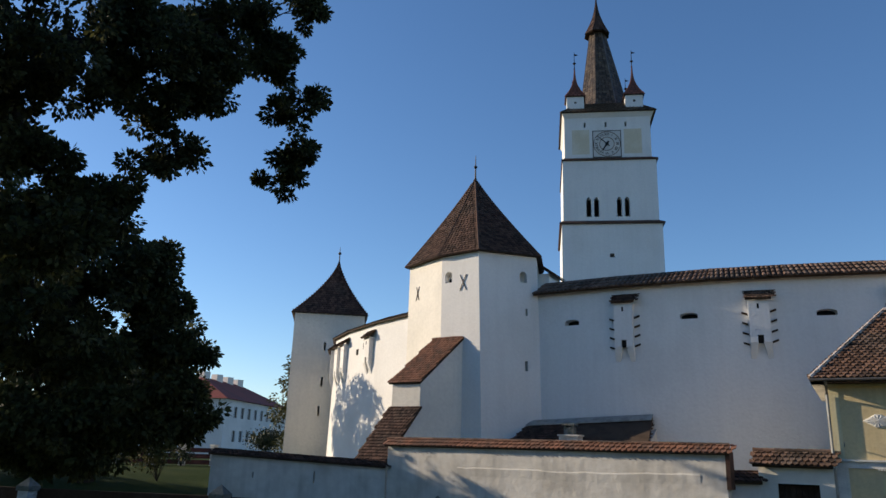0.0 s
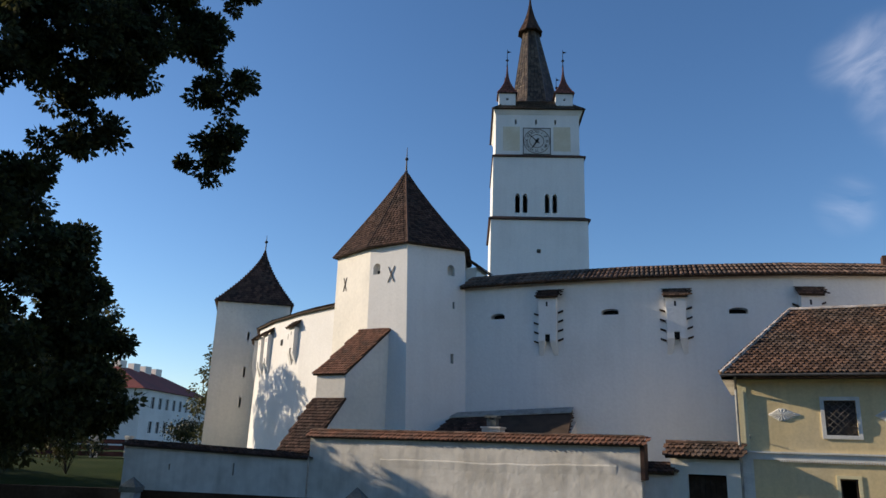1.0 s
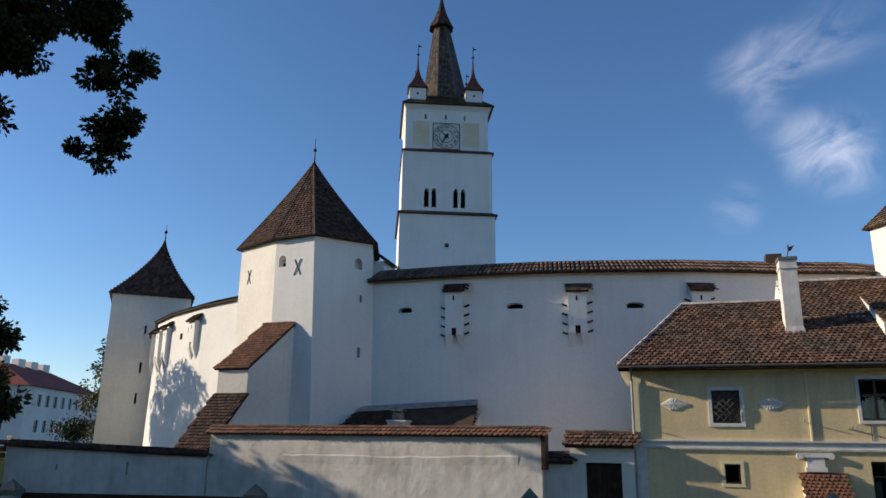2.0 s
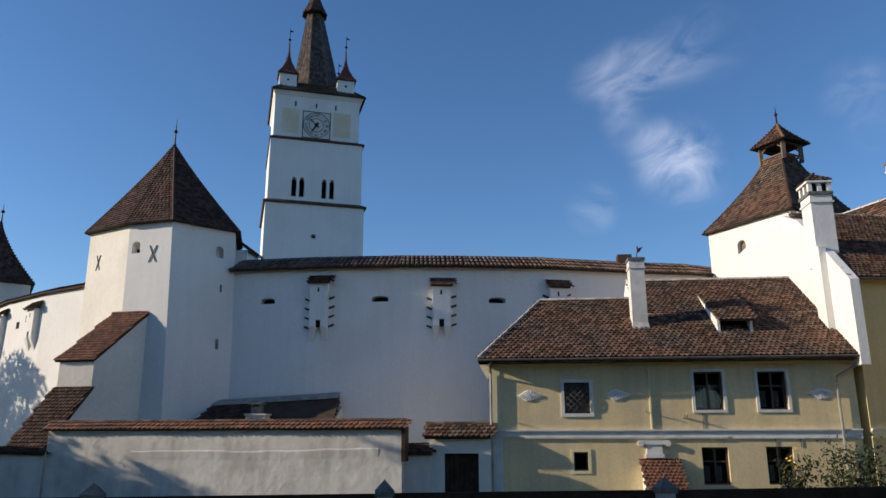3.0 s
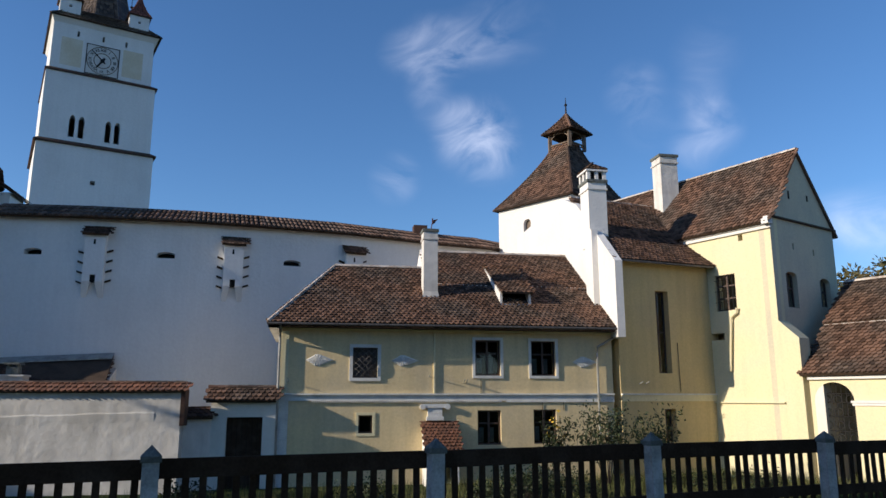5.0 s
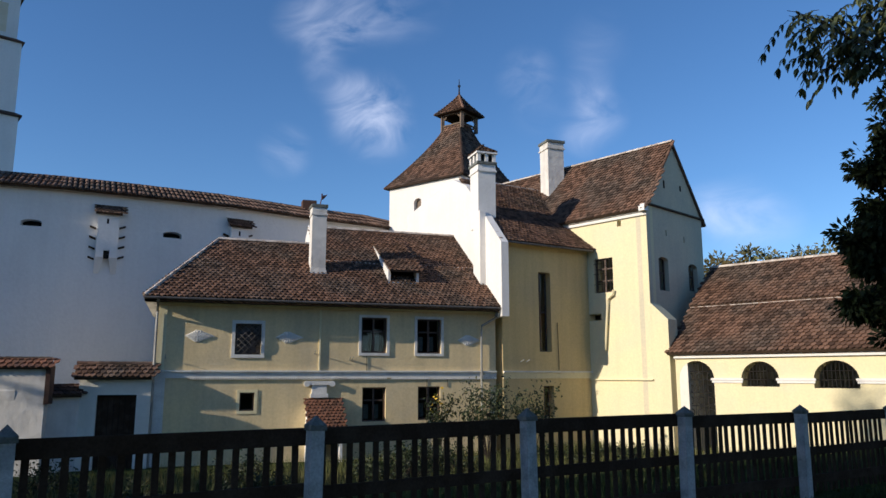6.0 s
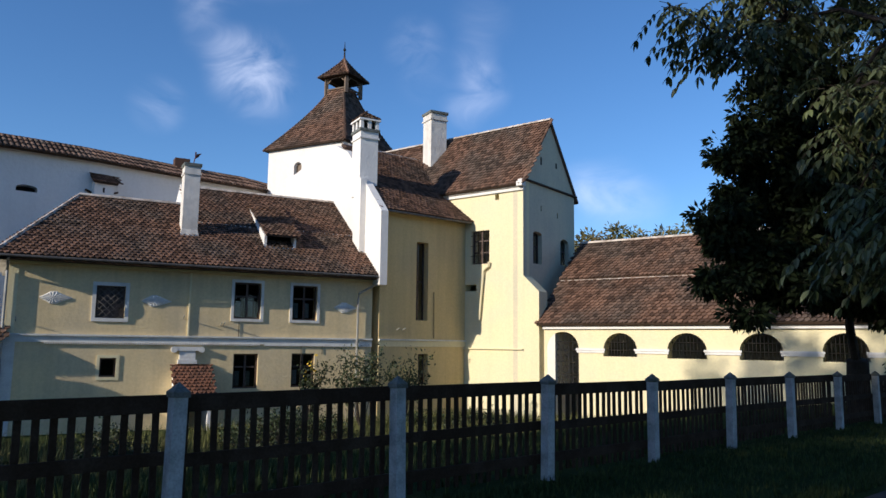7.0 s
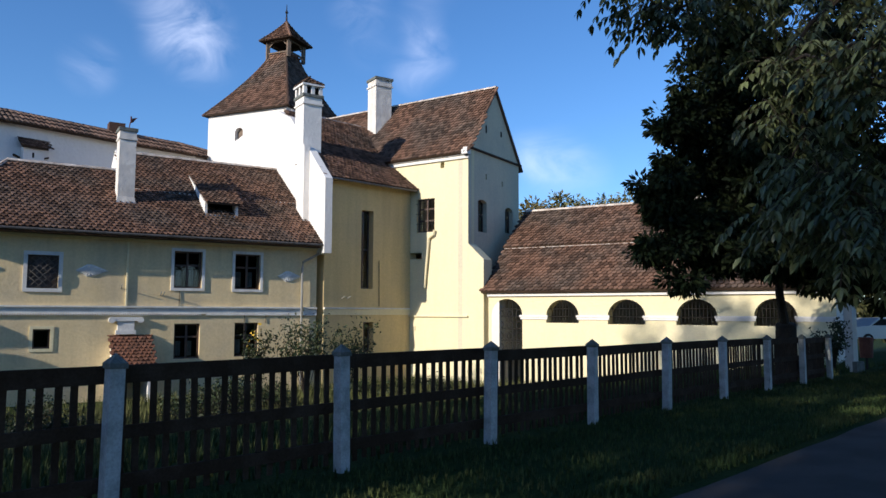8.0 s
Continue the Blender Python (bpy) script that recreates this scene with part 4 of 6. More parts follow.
g = Geo().box(0.0, -0.1, 1.45, 11.0, 0.0, 1.5, lm)
g.put("cable", PALE, gh)
chimney(gh, 16.72, 31.7, 9.3, 13.1, 0.86, 0.86)

# ---------------------------------------------------------------- the arcaded barn
barn = thing("arcaded_barn", "long low cream barn with barred arches and an old tiled roof", "barn")
barn.matrix_world = SETBACK
BA, BB = Vector((18.2, 24.7)), Vector((23.6, 13.2))
am, al = frame_of(BA, BB)
arches = [(0.14, 1.54, -1.3, 2.2, 1.55), (2.58, 3.94, 1.25, 2.15, 1.5), (5.09, 6.52, 1.22, 2.15, 1.5), (7.63, 9.05, 1.22, 2.15, 1.5), (10.22, 11.57, 1.22, 2.15, 1.5)]
panel(BA, BB, GZ, 2.55, 0.55, arches).put("arcade_wall", PALE, barn, "cream plastered wall with five arches")
IN = Vector((-(BB - BA).normalized().y, (BB - BA).normalized().x))
D1, D2 = BB + IN * 8, BA + IN * 8
panel(BB, D1, GZ, 2.55, 0.5).put("end_wall", CREAM, barn)
panel(D1, D2, GZ, 2.55, 0.5).put("back_wall", CREAM, barn)
panel(D2, BA, GZ, 2.55, 0.5).put("end_wall", CREAM, barn)
Geo().box(0.0, -0.12, 2.3, al, 0.0, 2.55, am).put("cornice", WHITE, barn)
for (xa, xb) in zip([h[1] for h in arches], [h[0] for h in arches[1:]] + [al]):
    Geo().box(xa - 0.06, -0.05, 1.38, xb + 0.06, 0.0, 1.52, am).put("impost", WHITE, barn)
    Geo().box(xa - 0.09, -0.08, 1.47, xb + 0.09, 0.0, 1.55, am).put("impost", WHITE, barn)
for i, h in enumerate(arches):
    g = Geo()
    n = 11 if i else 8
    for k in range(1, n):
        x = h[0] + (h[1] - h[0]) * k / n
        top = h[4] + (h[3] - h[4]) * math.sqrt(max(0, 1 - ((x - (h[0] + h[1]) / 2) / ((h[1] - h[0]) / 2)) ** 2))
        g.tube([am @ Vector((x, 0.2, h[2])), am @ Vector((x, 0.2, top))], 0.013, 4)
    for z in ([1.5, 1.8] if i else [0.0, 0.5, 1.0, 1.5, 1.8]):
        g.tube([am @ Vector((h[0], 0.2, z)), am @ Vector((h[1], 0.2, z))], 0.014, 4)
    if not i:
        for a in range(3):
            for b in range(4):
                c = Vector((h[0] + 0.3 + a * 0.43, 0.2, 0.25 + b * 0.45))
                g.tube([am @ (c + Vector((0.15 * math.cos(t), 0, 0.15 * math.sin(t)))) for t in [k * math.pi / 5 for k in range(11)]], 0.02, 4)
    g.put("iron_grille", IRON, barn, "ornate iron gate" if not i else "")
r = thing("roof", "", "")
r.parent = barn
UU = (BB - BA).normalized()
a0, b0_ = BA - UU * 0.2 - IN * 0.3, BB + UU * 0.3 - IN * 0.3
zz = lambda d: 2.5 + 0.87 * d
A, B = a0 + IN * 2.3, b0_ + IN * 2.3
roof_face(r, [(*a0, zz(0)), (*b0_, zz(0)), (*B, zz(2.3)), (*A, zz(2.3))], TILE, seed=41)
A, B = a0 + IN * 2.2, b0_ + IN * 2.2
A2, B2 = a0 + IN * 4.3, b0_ + IN * 4.3
up = 0.09
roof_face(r, [(*A, zz(2.2) + up), (*B, zz(2.2) + up), (*B2, zz(4.3) + up), (*A2, zz(4.3) + up)], TILE, seed=42)
ridge(r, (*A, zz(2.2) + 0.02), (*B, zz(2.2) + 0.02), MORTAR, 0.05)
ridge(r, (*A2, zz(4.3) + up), (*B2, zz(4.3) + up), MORTAR)
A3, B3 = a0 + IN * 8.6, b0_ + IN * 8.6
roof_face(r, [(*B3, zz(0)), (*A3, zz(0)), (*A2, zz(4.3) + up), (*B2, zz(4.3) + up)], TILE, tiled=False)
Geo().extrude([(*(BB + UU * 0.0), 2.5), (*D1, 2.5), (*((BB + D1) / 2), 5.9)], (-UU.x * 0.4, -UU.y * 0.4, 0)).put("gable", CREAM, barn)

# ---------------------------------------------------------------- the white gate tower with the belfry
gt = thing("gate_tower", "white limewashed gate tower with a tiled roof and open belfry", "tower")
T0, T1 = Vector((11.28, 42.5)), Vector((14.3, 37.9))
TD = (T1 - T0).normalized()
TN = Vector((-TD.y, TD.x))
T2, T3 = T1 + TN * 5.5, T0 + TN * 5.5
panel(T0, T1, GZ, 12.95, 0.6, [(1.95, 2.5, 11.25, 12.0, 11.75)]).put("sunny_wall", WHITE, gt)
panel(T1, T2, GZ, 12.95, 0.6).put("front_wall", WHITE, gt)
panel(T2, T3, GZ, 12.95, 0.6).put("far_wall", WHITE, gt)
panel(T3, T0, GZ, 12.95, 0.6).put("back_wall", WHITE, gt)
m_ = frame_of(T0, T1)[0]
# The wood grey on this plaster back stands in for the niche's shade.
Geo().box(1.9, 0.22, 11.2, 2.55, 0.27, 12.05, m_).put("niche_back", GREY_WOOD, gt)
g = Geo()
pts = [m_ @ Vector((3.6 + 0.1 * math.sin(i * 2.1) - 0.16 * i, -0.004, 11.9 - 0.45 * i)) for i in range(6)]
g.tube(pts, 0.02, 4)
g.put("crack", OLD_WHITE, gt, "thin crack in the limewash")
TC = Vector((15.55, 41.7))
r = thing("roof", "", "")
r.parent = gt
BZ = 17.0
spire(r, [T0, T1, T2, T3], TC, 12.85, BZ, 1.25, TILE, 0.22, 0.2, 0.35, seed=51, top=0.2)
bel = thing("belfry", "open timber belfry", "")
bel.parent = gt
corners = [TC + TD * sx * 0.75 + TN * sy * 0.75 for sx, sy in ((-1, -1), (1, -1), (1, 1), (-1, 1))]
for c in corners:
    Geo().box(c.x - 0.1, c.y - 0.1, BZ - 0.3, c.x + 0.1, c.y + 0.1, BZ + 0.85).put("post", GREY_WOOD, bel)
g = Geo()
for a, b in zip(corners, corners[1:] + corners[:1]):
    for z in (BZ + 0.05, BZ + 0.74):
        g.tube([(*a, z), (*b, z)], 0.06, 5)
    for s, e in ((0.0, 0.3), (1.0, 0.7)):
        p, q = a.lerp(b, s), a.lerp(b, e)
        g.tube([(*p, BZ + 0.36), (*q, BZ + 0.74)], 0.04, 4)
g.put("braces", GREY_WOOD, bel)
br = thing("belfry_roof", "", "")
br.parent = gt
spire(br, corners, TC, BZ + 0.76, BZ + 2.25, 1.25, TILE, 0.2, 0.18, 0.55, seed=52)
finial(gt, TC.x, TC.y, BZ + 2.2, 20.3, 0.1)

# ---------------------------------------------------------------- curtain wall
curtain = thing("curtain_wall", "high white limewashed ring wall with a tiled wall-walk roof", "wall", kind="structure")
RING = [(-15.5, 38.6), (-11.0, 38.35), (-6.0, 38.5), (-2.5, 38.98), (1.7, 39.8), (6.65, 41.5), (10.5, 42.5), (13.5, 44.2)]
WZ = 10.5


def lean_out(line, k):
    """At each corner of a wall's line the outward way, for a batter of k."""
    out = []
    for i in range(len(line)):
        a, b = Vector(line[max(0, i - 1)]), Vector(line[min(len(line) - 1, i + 1)])
        d = (b - a).normalized()
        out.append(Vector((d.y, -d.x)) * k)
    return out


RING_FOOT = lean_out(RING, 0.015)
slits = {0: [(1.72, 2.55, 8.58, 8.9, 8.76)], 1: [(3.4, 4.28, 8.58, 8.9, 8.76)], 3: [(1.15, 2.05, 8.52, 8.84, 8.7)], 4: [(2.45, 3.5, 8.5, 8.9, 8.74)]}
for i, (a, b) in enumerate(zip(RING, RING[1:])):
    panel(a, b, GZ, WZ, 1.1, slits.get(i, ()), nick=0.0, foot=(RING_FOOT[i], RING_FOOT[i + 1])).put("wall_stretch", WHITE, curtain)
    m_, ln = frame_of(a, b)
    for h in slits.get(i, ()):
        Geo().box(h[0] - 0.05, 0.5, h[2] - 0.05, h[1] + 0.05, 0.55, h[3] + 0.05, m_).put("slit_back", DARK, curtain)
    cor = [m_ @ Vector(p) for p in ((-0.05, -0.4, WZ - 0.05), (ln + 0.05, -0.4, WZ - 0.05), (ln + 0.05, 1.3, WZ + 0.85), (-0.05, 1.3, WZ + 0.85))]
    rr = thing("wall_roof", "", "")
    rr.parent = curtain
    barrel_face(rr, cor, WALK_TILE, seed=60 + i)
    ridge(rr, cor[3] + Vector((0, 0, 0.03)), cor[2] + Vector((0, 0, 0.03)), TILE, 0.09)
Geo().box(6.0, 42.2, 11.2, 6.8, 42.9, 11.75).put("roof_stub", TILE_DARK, curtain)


def machicolation(parent, m, x, z0, z1, w=0.95, mat=None, steps=True, rmat=None):
    """A roofed box that hangs on the wall, on two corbels with an opening between, and timber stubs beside it."""
    c = thing("machicolation", "", "")
    c.parent = parent
    d = 0.36
    g = Geo()
    top = z1 - 0.35
    cut = z0 + 0.65
    g.box(x, -d, cut, x + w * 0.36, 0.0, top, m).box(x + w * 0.64, -d, cut, x + w, 0.0, top, m).box(x + w * 0.36, -d, cut + 0.35, x + w * 0.64, 0.0, top, m)
    for a, b, a2, b2 in ((x, x + w * 0.38, x - 0.04, x + w * 0.2), (x + w * 0.62, x + w, x + w * 0.8, x + w + 0.04)):
        g.add([m @ Vector(p) for p in ((a, -d, cut), (b, -d, cut), (b, 0, cut), (a, 0, cut), (a2, -0.05, z0 - 0.15), (b2, -0.05, z0 - 0.15), (b2, 0, z0 - 0.15), (a2, 0, z0 - 0.15))],
              [(0, 1, 5, 4), (1, 2, 6, 5), (2, 3, 7, 6), (3, 0, 4, 7), (4, 5, 6, 7)])
    g.put("box", mat or WHITE, c)
    Geo().box(x + w * 0.36, -d + 0.1, cut - 0.02, x + w * 0.64, -0.02, cut + 0.34, m).put("opening", DARK, c)
    Geo().box(x + w * 0.42, -d - 0.004, top - 0.5, x + w * 0.52, -d + 0.05, top - 0.25, m).put("loophole", DARK, c)
    rr = thing("little_roof", "", "")
    rr.parent = c
    roof_face(rr, [m @ Vector(p) for p in ((x - 0.12, -d - 0.2, top), (x + w + 0.12, -d - 0.2, top), (x + w + 0.12, 0, z1 + 0.12), (x - 0.12, 0, z1 + 0.12))], rmat or TILE, 0.17, 0.16, seed=int(x * 10) + 3)
    if steps:
        for s, xx in ((-1, x - 0.32), (1, x + w + 0.04)):
            for k in range(4):
                z = z0 + 0.62 + k * 0.5
                Geo().add([m @ Vector(p) for p in ((xx, -0.13, z), (xx + 0.28, -0.13, z + 0.1 * s), (xx + 0.28, 0, z + 0.1 * s), (xx, 0, z), (xx, -0.13, z + 0.09), (xx + 0.28, -0.13, z + 0.09 + 0.1 * s), (xx + 0.28, 0, z + 0.09 + 0.1 * s), (xx, 0, z + 0.09))],
                          [(0, 1, 2, 3), (4, 5, 6, 7), (0, 1, 5, 4), (1, 2, 6, 5), (2, 3, 7, 6), (3, 0, 4, 7)]).put("timber_stub", OLD_WOOD, c)


m1, m2, m3 = frame_of(RING[1], RING[2])[0], frame_of(RING[2], RING[3])[0], frame_of(RING[4], RING[5])[0]
machicolation(curtain, m1, 0.1, 6.6, 9.95, rmat=TILE_DARK)
machicolation(curtain, m2, 1.65, 6.6, 9.75)
machicolation(curtain, m3, 0.15, 6.8, 9.75)

# ---------------------------------------------------------------- the many-sided bastion with its stepped buttress
bastion = thing("bastion_tower", "white many-sided bastion with a bell-shaped tiled roof", "tower")
PA, PB, PC, PD = Vector((-23.68, 37.97)), Vector((-20.56, 36.47)), Vector((-17.95, 36.0)), Vector((-15.5, 38.55))
PLAN = [PA, PB, PC, PD, Vector((-16.7, 42.0)), Vector((-19.2, 44.6)), Vector((-22.9, 42.6))]
TZ = 12.78
FEET = [Vector((0.0, 0.0)), Vector((0.012, 0.0)), Vector((0.034, 0.0)), Vector((0.04, 0.0)), *[Vector((0.0, 0.0))] * 3]
cuts = {1: [(0.25, 0.75, 11.1, 11.75, 11.5)], 2: [(2.45, 2.9, 11.1, 11.75, 11.5), (2.75, 2.87, 9.2, 9.6), (2.6, 2.78, 6.1, 6.65)]}
for i in range(len(PLAN)):
    a, b = PLAN[i], PLAN[(i + 1) % len(PLAN)]
    # The first, sunniest face gets warm cream: its sunlight is in the colour.
    panel(a, b, GZ, TZ, 0.7, cuts.get(i, ()), foot=(FEET[i], FEET[(i + 1) % len(FEET)]), nick=0.0).put("wall", WHITE if i != 0 else CREAM, bastion)
    m_ = frame_of(a, b)[0]
    for h in cuts.get(i, ()):
        if len(h) > 4:
            Geo().box(h[0] - 0.05, 0.4, h[2] - 0.05, h[1] + 0.05, 0.45, h[3] + 0.05, m_).put("niche_back", CREAM, bastion)
            Geo().box(h[0] + 0.05, 0.38, h[2], h[0] + 0.22, 0.4, h[2] + 0.3, m_).put("loophole", DARK, bastion)


def anchor(m, x, z, w, h):
    g = Geo()
    for s in (-1, 1):
        g.tube([m @ Vector((x - s * w, -0.015, z - h)), m @ Vector((x, -0.025, z)), m @ Vector((x + s * w, -0.015, z + h))], 0.024, 5)
    g.put("wall_anchor", GREY_WOOD, bastion, "crossed grey anchor bars")


anchor(frame_of(PA, PB)[0], 1.0, 10.9, 0.16, 0.42)
anchor(frame_of(PB, PC)[0], 1.6, 11.0, 0.22, 0.45)
r = thing("roof", "", "")
r.parent = bastion
AC = Vector((-20.0, 39.47))
spire(r, PLAN, AC, TZ - 0.1, 18.6, 1.12, TILE_DARK, 0.22, 0.2, 0.32, skip=(4, 5), seed=71)
finial(bastion, AC.x, AC.y, 18.4, 20.2, 0.12)
Geo().box(-16.3, 40.2, 8.0, -15.35, 42.0, 12.1).put("stair_turret", WHITE, bastion)
sr = thing("turret_roof", "", "")
sr.parent = bastion
roof_face(sr, [(-15.1, 40.0, 12.05), (-15.1, 42.2, 12.05), (-16.4, 42.2, 13.0), (-16.4, 40.0, 13.0)], TILE_DARK, seed=75)
# buttress in two steps
e_ = Vector((-0.53, -0.848))
R0, L0 = Vector((-18.9, 36.25)), Vector((-20.75, 36.4))
R1, L1 = R0 + e_ * 2.6, L0 + e_ * 2.6
R2, L2 = R1 + e_ * 2.2, L1 + e_ * 2.2
RB, LB = R0 - e_ * 0.8, L0 - e_ * 0.8


def wedge(a, b, c, d, za, zb, z0):
    """A block over the plan a (right back), b (left back), c (left front), d (right front), its top falling from za to zb."""
    return Geo().add([(*a, z0), (*b, z0), (*c, z0), (*d, z0), (*a, za), (*b, za), (*c, zb), (*d, zb)], [(0, 1, 2, 3), (4, 5, 6, 7), (0, 1, 5, 4), (1, 2, 6, 5), (2, 3, 7, 6), (3, 0, 4, 7)])


wedge(R0, L0, L1, R1, 7.85, 5.3, GZ).put("buttress", CREAM, bastion)
wedge(R1, L1, L2, R2, 3.85, 0.7, GZ).put("lower_buttress", CREAM, bastion)
br = thing("buttress_roof", "", "")
br.parent = bastion
sd = (R1 - L1).normalized() * 0.12
roof_face(br, [(*(L1 - sd + e_ * 0.15), 5.2), (*(R1 + sd + e_ * 0.15), 5.2), (*(R0 + sd), 7.95), (*(L0 - sd), 7.95)], TILE_RED, seed=73)
br = thing("buttress_roof", "", "")
br.parent = bastion
roof_face(br, [(*(L2 - sd), 0.72), (*(R2 + sd), 0.72), (*(R1 + sd), 3.95), (*(L1 - sd), 3.95)], TILE_DARK, seed=74)

# ---------------------------------------------------------------- the ring wall beyond the bastion
left_ring = thing("outer_ring_wall", "sunlit curving white ring wall with hanging boxes", "wall", kind="structure")
LEFT = [(-36.5, 53.5), (-37.0, 50.5), (-36.6, 48.0), (-34.8, 45.5), (-31.5, 42.8), (-27.5, 40.3), (-23.2, 38.2)]
LEFT_FOOT = lean_out(LEFT, 0.02)
for i, (a, b) in enumerate(zip(LEFT, LEFT[1:])):
    panel(a, b, GZ, 9.9, 0.9, (), nick=0.0, foot=(LEFT_FOOT[i], LEFT_FOOT[i + 1])).put("wall_stretch", WHITE, left_ring)
    m_, ln = frame_of(a, b)
    cor = [m_ @ Vector(p) for p in ((-0.05, -0.25, 9.85), (ln + 0.05, -0.25, 9.85), (ln + 0.05, 1.0, 10.35), (-0.05, 1.0, 10.35))]
    rr = thing("wall_roof", "", "")
    rr.parent = left_ring
    roof_face(rr, cor, TILE_DARK, 0.25, 0.25, seed=80 + i)
for i, x, z0 in ((2, 0.6, 6.0), (2, 2.2, 6.1), (3, 1.2, 6.2), (3, 3.1, 6.3), (4, 3.4, 6.6)):
    machicolation(left_ring, frame_of(LEFT[i], LEFT[i + 1])[0], x, z0, 9.3, 0.9, steps=False)
for i, x, z in ((3, 0.5, 7.9), (3, 2.6, 7.9), (4, 1.4, 8.0), (4, 2.6, 8.3)):
    m_ = frame_of(LEFT[i], LEFT[i + 1])[0]
    Geo().box(x, -0.06, z, x + 0.35, 0.0, z + 0.4, m_).put("loophole", DARK, left_ring)

# ---------------------------------------------------------------- the far tower
ft = thing("corner_tower", "plain white corner tower with a dark pyramid roof", "tower")
FC, FH = Vector((-40.4, 51.7)), 2.95
fu = Vector((0.79, 0.61))
fv = Vector((-0.61, 0.79))
FP = [FC - fu * FH - fv * FH, FC + fu * FH - fv * FH, FC + fu * FH + fv * FH, FC - fu * FH + fv * FH]
for i in range(4):
    panel(FP[i], FP[(i + 1) % 4], GZ, 12.9, 0.8, [(2.6, 2.76, 9.6, 10.3), (2.55, 2.71, 6.6, 7.4), (2.45, 2.61, 4.2, 5.0)] if i == 0 else (), 0.006).put("wall", CREAM, ft)
m_ = frame_of(FP[0], FP[1])[0]
for k in range(8):
    Geo().box(0.4 + k * 0.7, -0.12, 12.15 - 0.3 * (k % 2), 0.56 + k * 0.7, 0.0, 12.8, m_).put("corbel", CREAM, ft)
r = thing("roof", "", "")
r.parent = ft
spire(r, FP, FC + fu * 0.45, 12.7, 18.2, 1.45, TILE_DARK, 0.3, 0.28, 0.35, skip=(2,), seed=91)
finial(ft, (FC + fu * 0.45).x, (FC + fu * 0.45).y, 18.1, 19.5, 0.15)

# ---------------------------------------------------------------- the church tower
church = thing("church_tower", "tall white church tower with a clock and a slender tiled spire", "tower")
CF, CW = Vector((0.932, 0.362)).normalized(), 8.25
CB = Vector((-CF.y, CF.x))
CL = Vector((-20.35, 56.48))


LEAN = 0.25       # the upper storeys stand a little off centre


def square(inset):
    a = CL + CF * (inset - LEAN * max(0.0, inset)) + CB * inset
    w = CW - 2 * inset
    return [a, a + CF * w, a + CF * w + CB * w, a + CB * w]


def lancet(x, z):
    return (x, x + 0.42, z, z + 1.75, z + 1.35)


TIERS = [(0.0, GZ, 20.6, [(3.9, 4.25, 17.6, 17.95)]),
         (0.18, 20.6, 26.4, [lancet(x, 21.2) for x in (1.94, 2.59, 4.48, 5.13)]),
         (0.44, 26.4, 30.9, [(x, x + 0.16, 29.55, 30.0) for x in (1.7, 3.5, 5.2)])]
for inset, z0, z1, cut in TIERS:
    sq = square(inset)
    for i in range(4):
        panel(sq[i], sq[(i + 1) % 4], z0, z1, 0.7, cut if i == 0 else ()).put("wall", WHITE, church)
for inset, z in ((-0.2, 20.5), (0.05, 26.3)):
    a, b = square(inset), square(inset + 0.45)
    Geo().prism([tuple(p) for p in a], z, z + 0.12, [tuple(p) for p in a]).prism([tuple(p) for p in a], z + 0.12, z + 0.4, [tuple(p) for p in b]).put("tiled_ledge", TILE_DARK, church)
Geo().prism([tuple(p) for p in square(0.42)], 30.45, 30.9, [tuple(p) for p in square(0.15)]).put("cornice", WHITE, church)
cm = frame_of(square(0.44)[0], square(0.44)[1])[0]
for x in (0.65, 5.1):
    Geo().box(x, -0.004, 27.0, x + 1.5, 0.02, 29.3, cm).put("faded_patch", OCHRE, church, "faded ochre painted patch")
# clock
ck = thing("clock", "", "")
ck.parent = church
kx, kz = 3.64, 27.93
Geo().box(kx - 1.22, -0.03, kz - 1.26, kx + 1.22, 0.0, kz + 1.26, cm).put("panel", CLOCK, ck)
g = Geo()
for q in ((-1.22, -1.16, -1.26, 1.26), (1.16, 1.22, -1.26, 1.26), (-1.16, 1.16, 1.2, 1.26), (-1.16, 1.16, -1.26, -1.2)):
    g.box(kx + q[0], -0.05, kz + q[2], kx + q[1], -0.03, kz + q[3], cm)
g.put("border", IRON, ck)
g = Geo()
for rad in (1.14, 0.62):
    g.tube([cm @ Vector((kx + rad * math.cos(t), -0.04, kz + rad * math.sin(t))) for t in [k * math.pi / 20 for k in range(41)]], 0.03, 4)
g.put("rings", GREY_WOOD, ck)
numerals = ("XII", "I", "II", "III", "IIII", "V", "VI", "VII", "VIII", "IX", "X", "XI")
for k, text in enumerate(numerals):
    cu = bpy.data.curves.new("numeral", "FONT")
    cu.body, cu.size, cu.align_x, cu.align_y, cu.extrude = text, 0.36, "CENTER", "CENTER", 0.01
    cu.materials.append(IRON)
    tmp = new("numeral", cu)
    a = math.pi / 2 - k * math.pi / 6
    me = bpy.data.meshes.new_from_object(tmp)
    bpy.data.objects.remove(tmp)
    ob = new("numeral", me)
    ob.parent = ck
    ob.matrix_world = cm @ pose(kx + 0.89 * math.cos(a), -0.045, kz + 0.89 * math.sin(a), 90) @ pose(0, 0, 0, 0, 0, -k * 30)
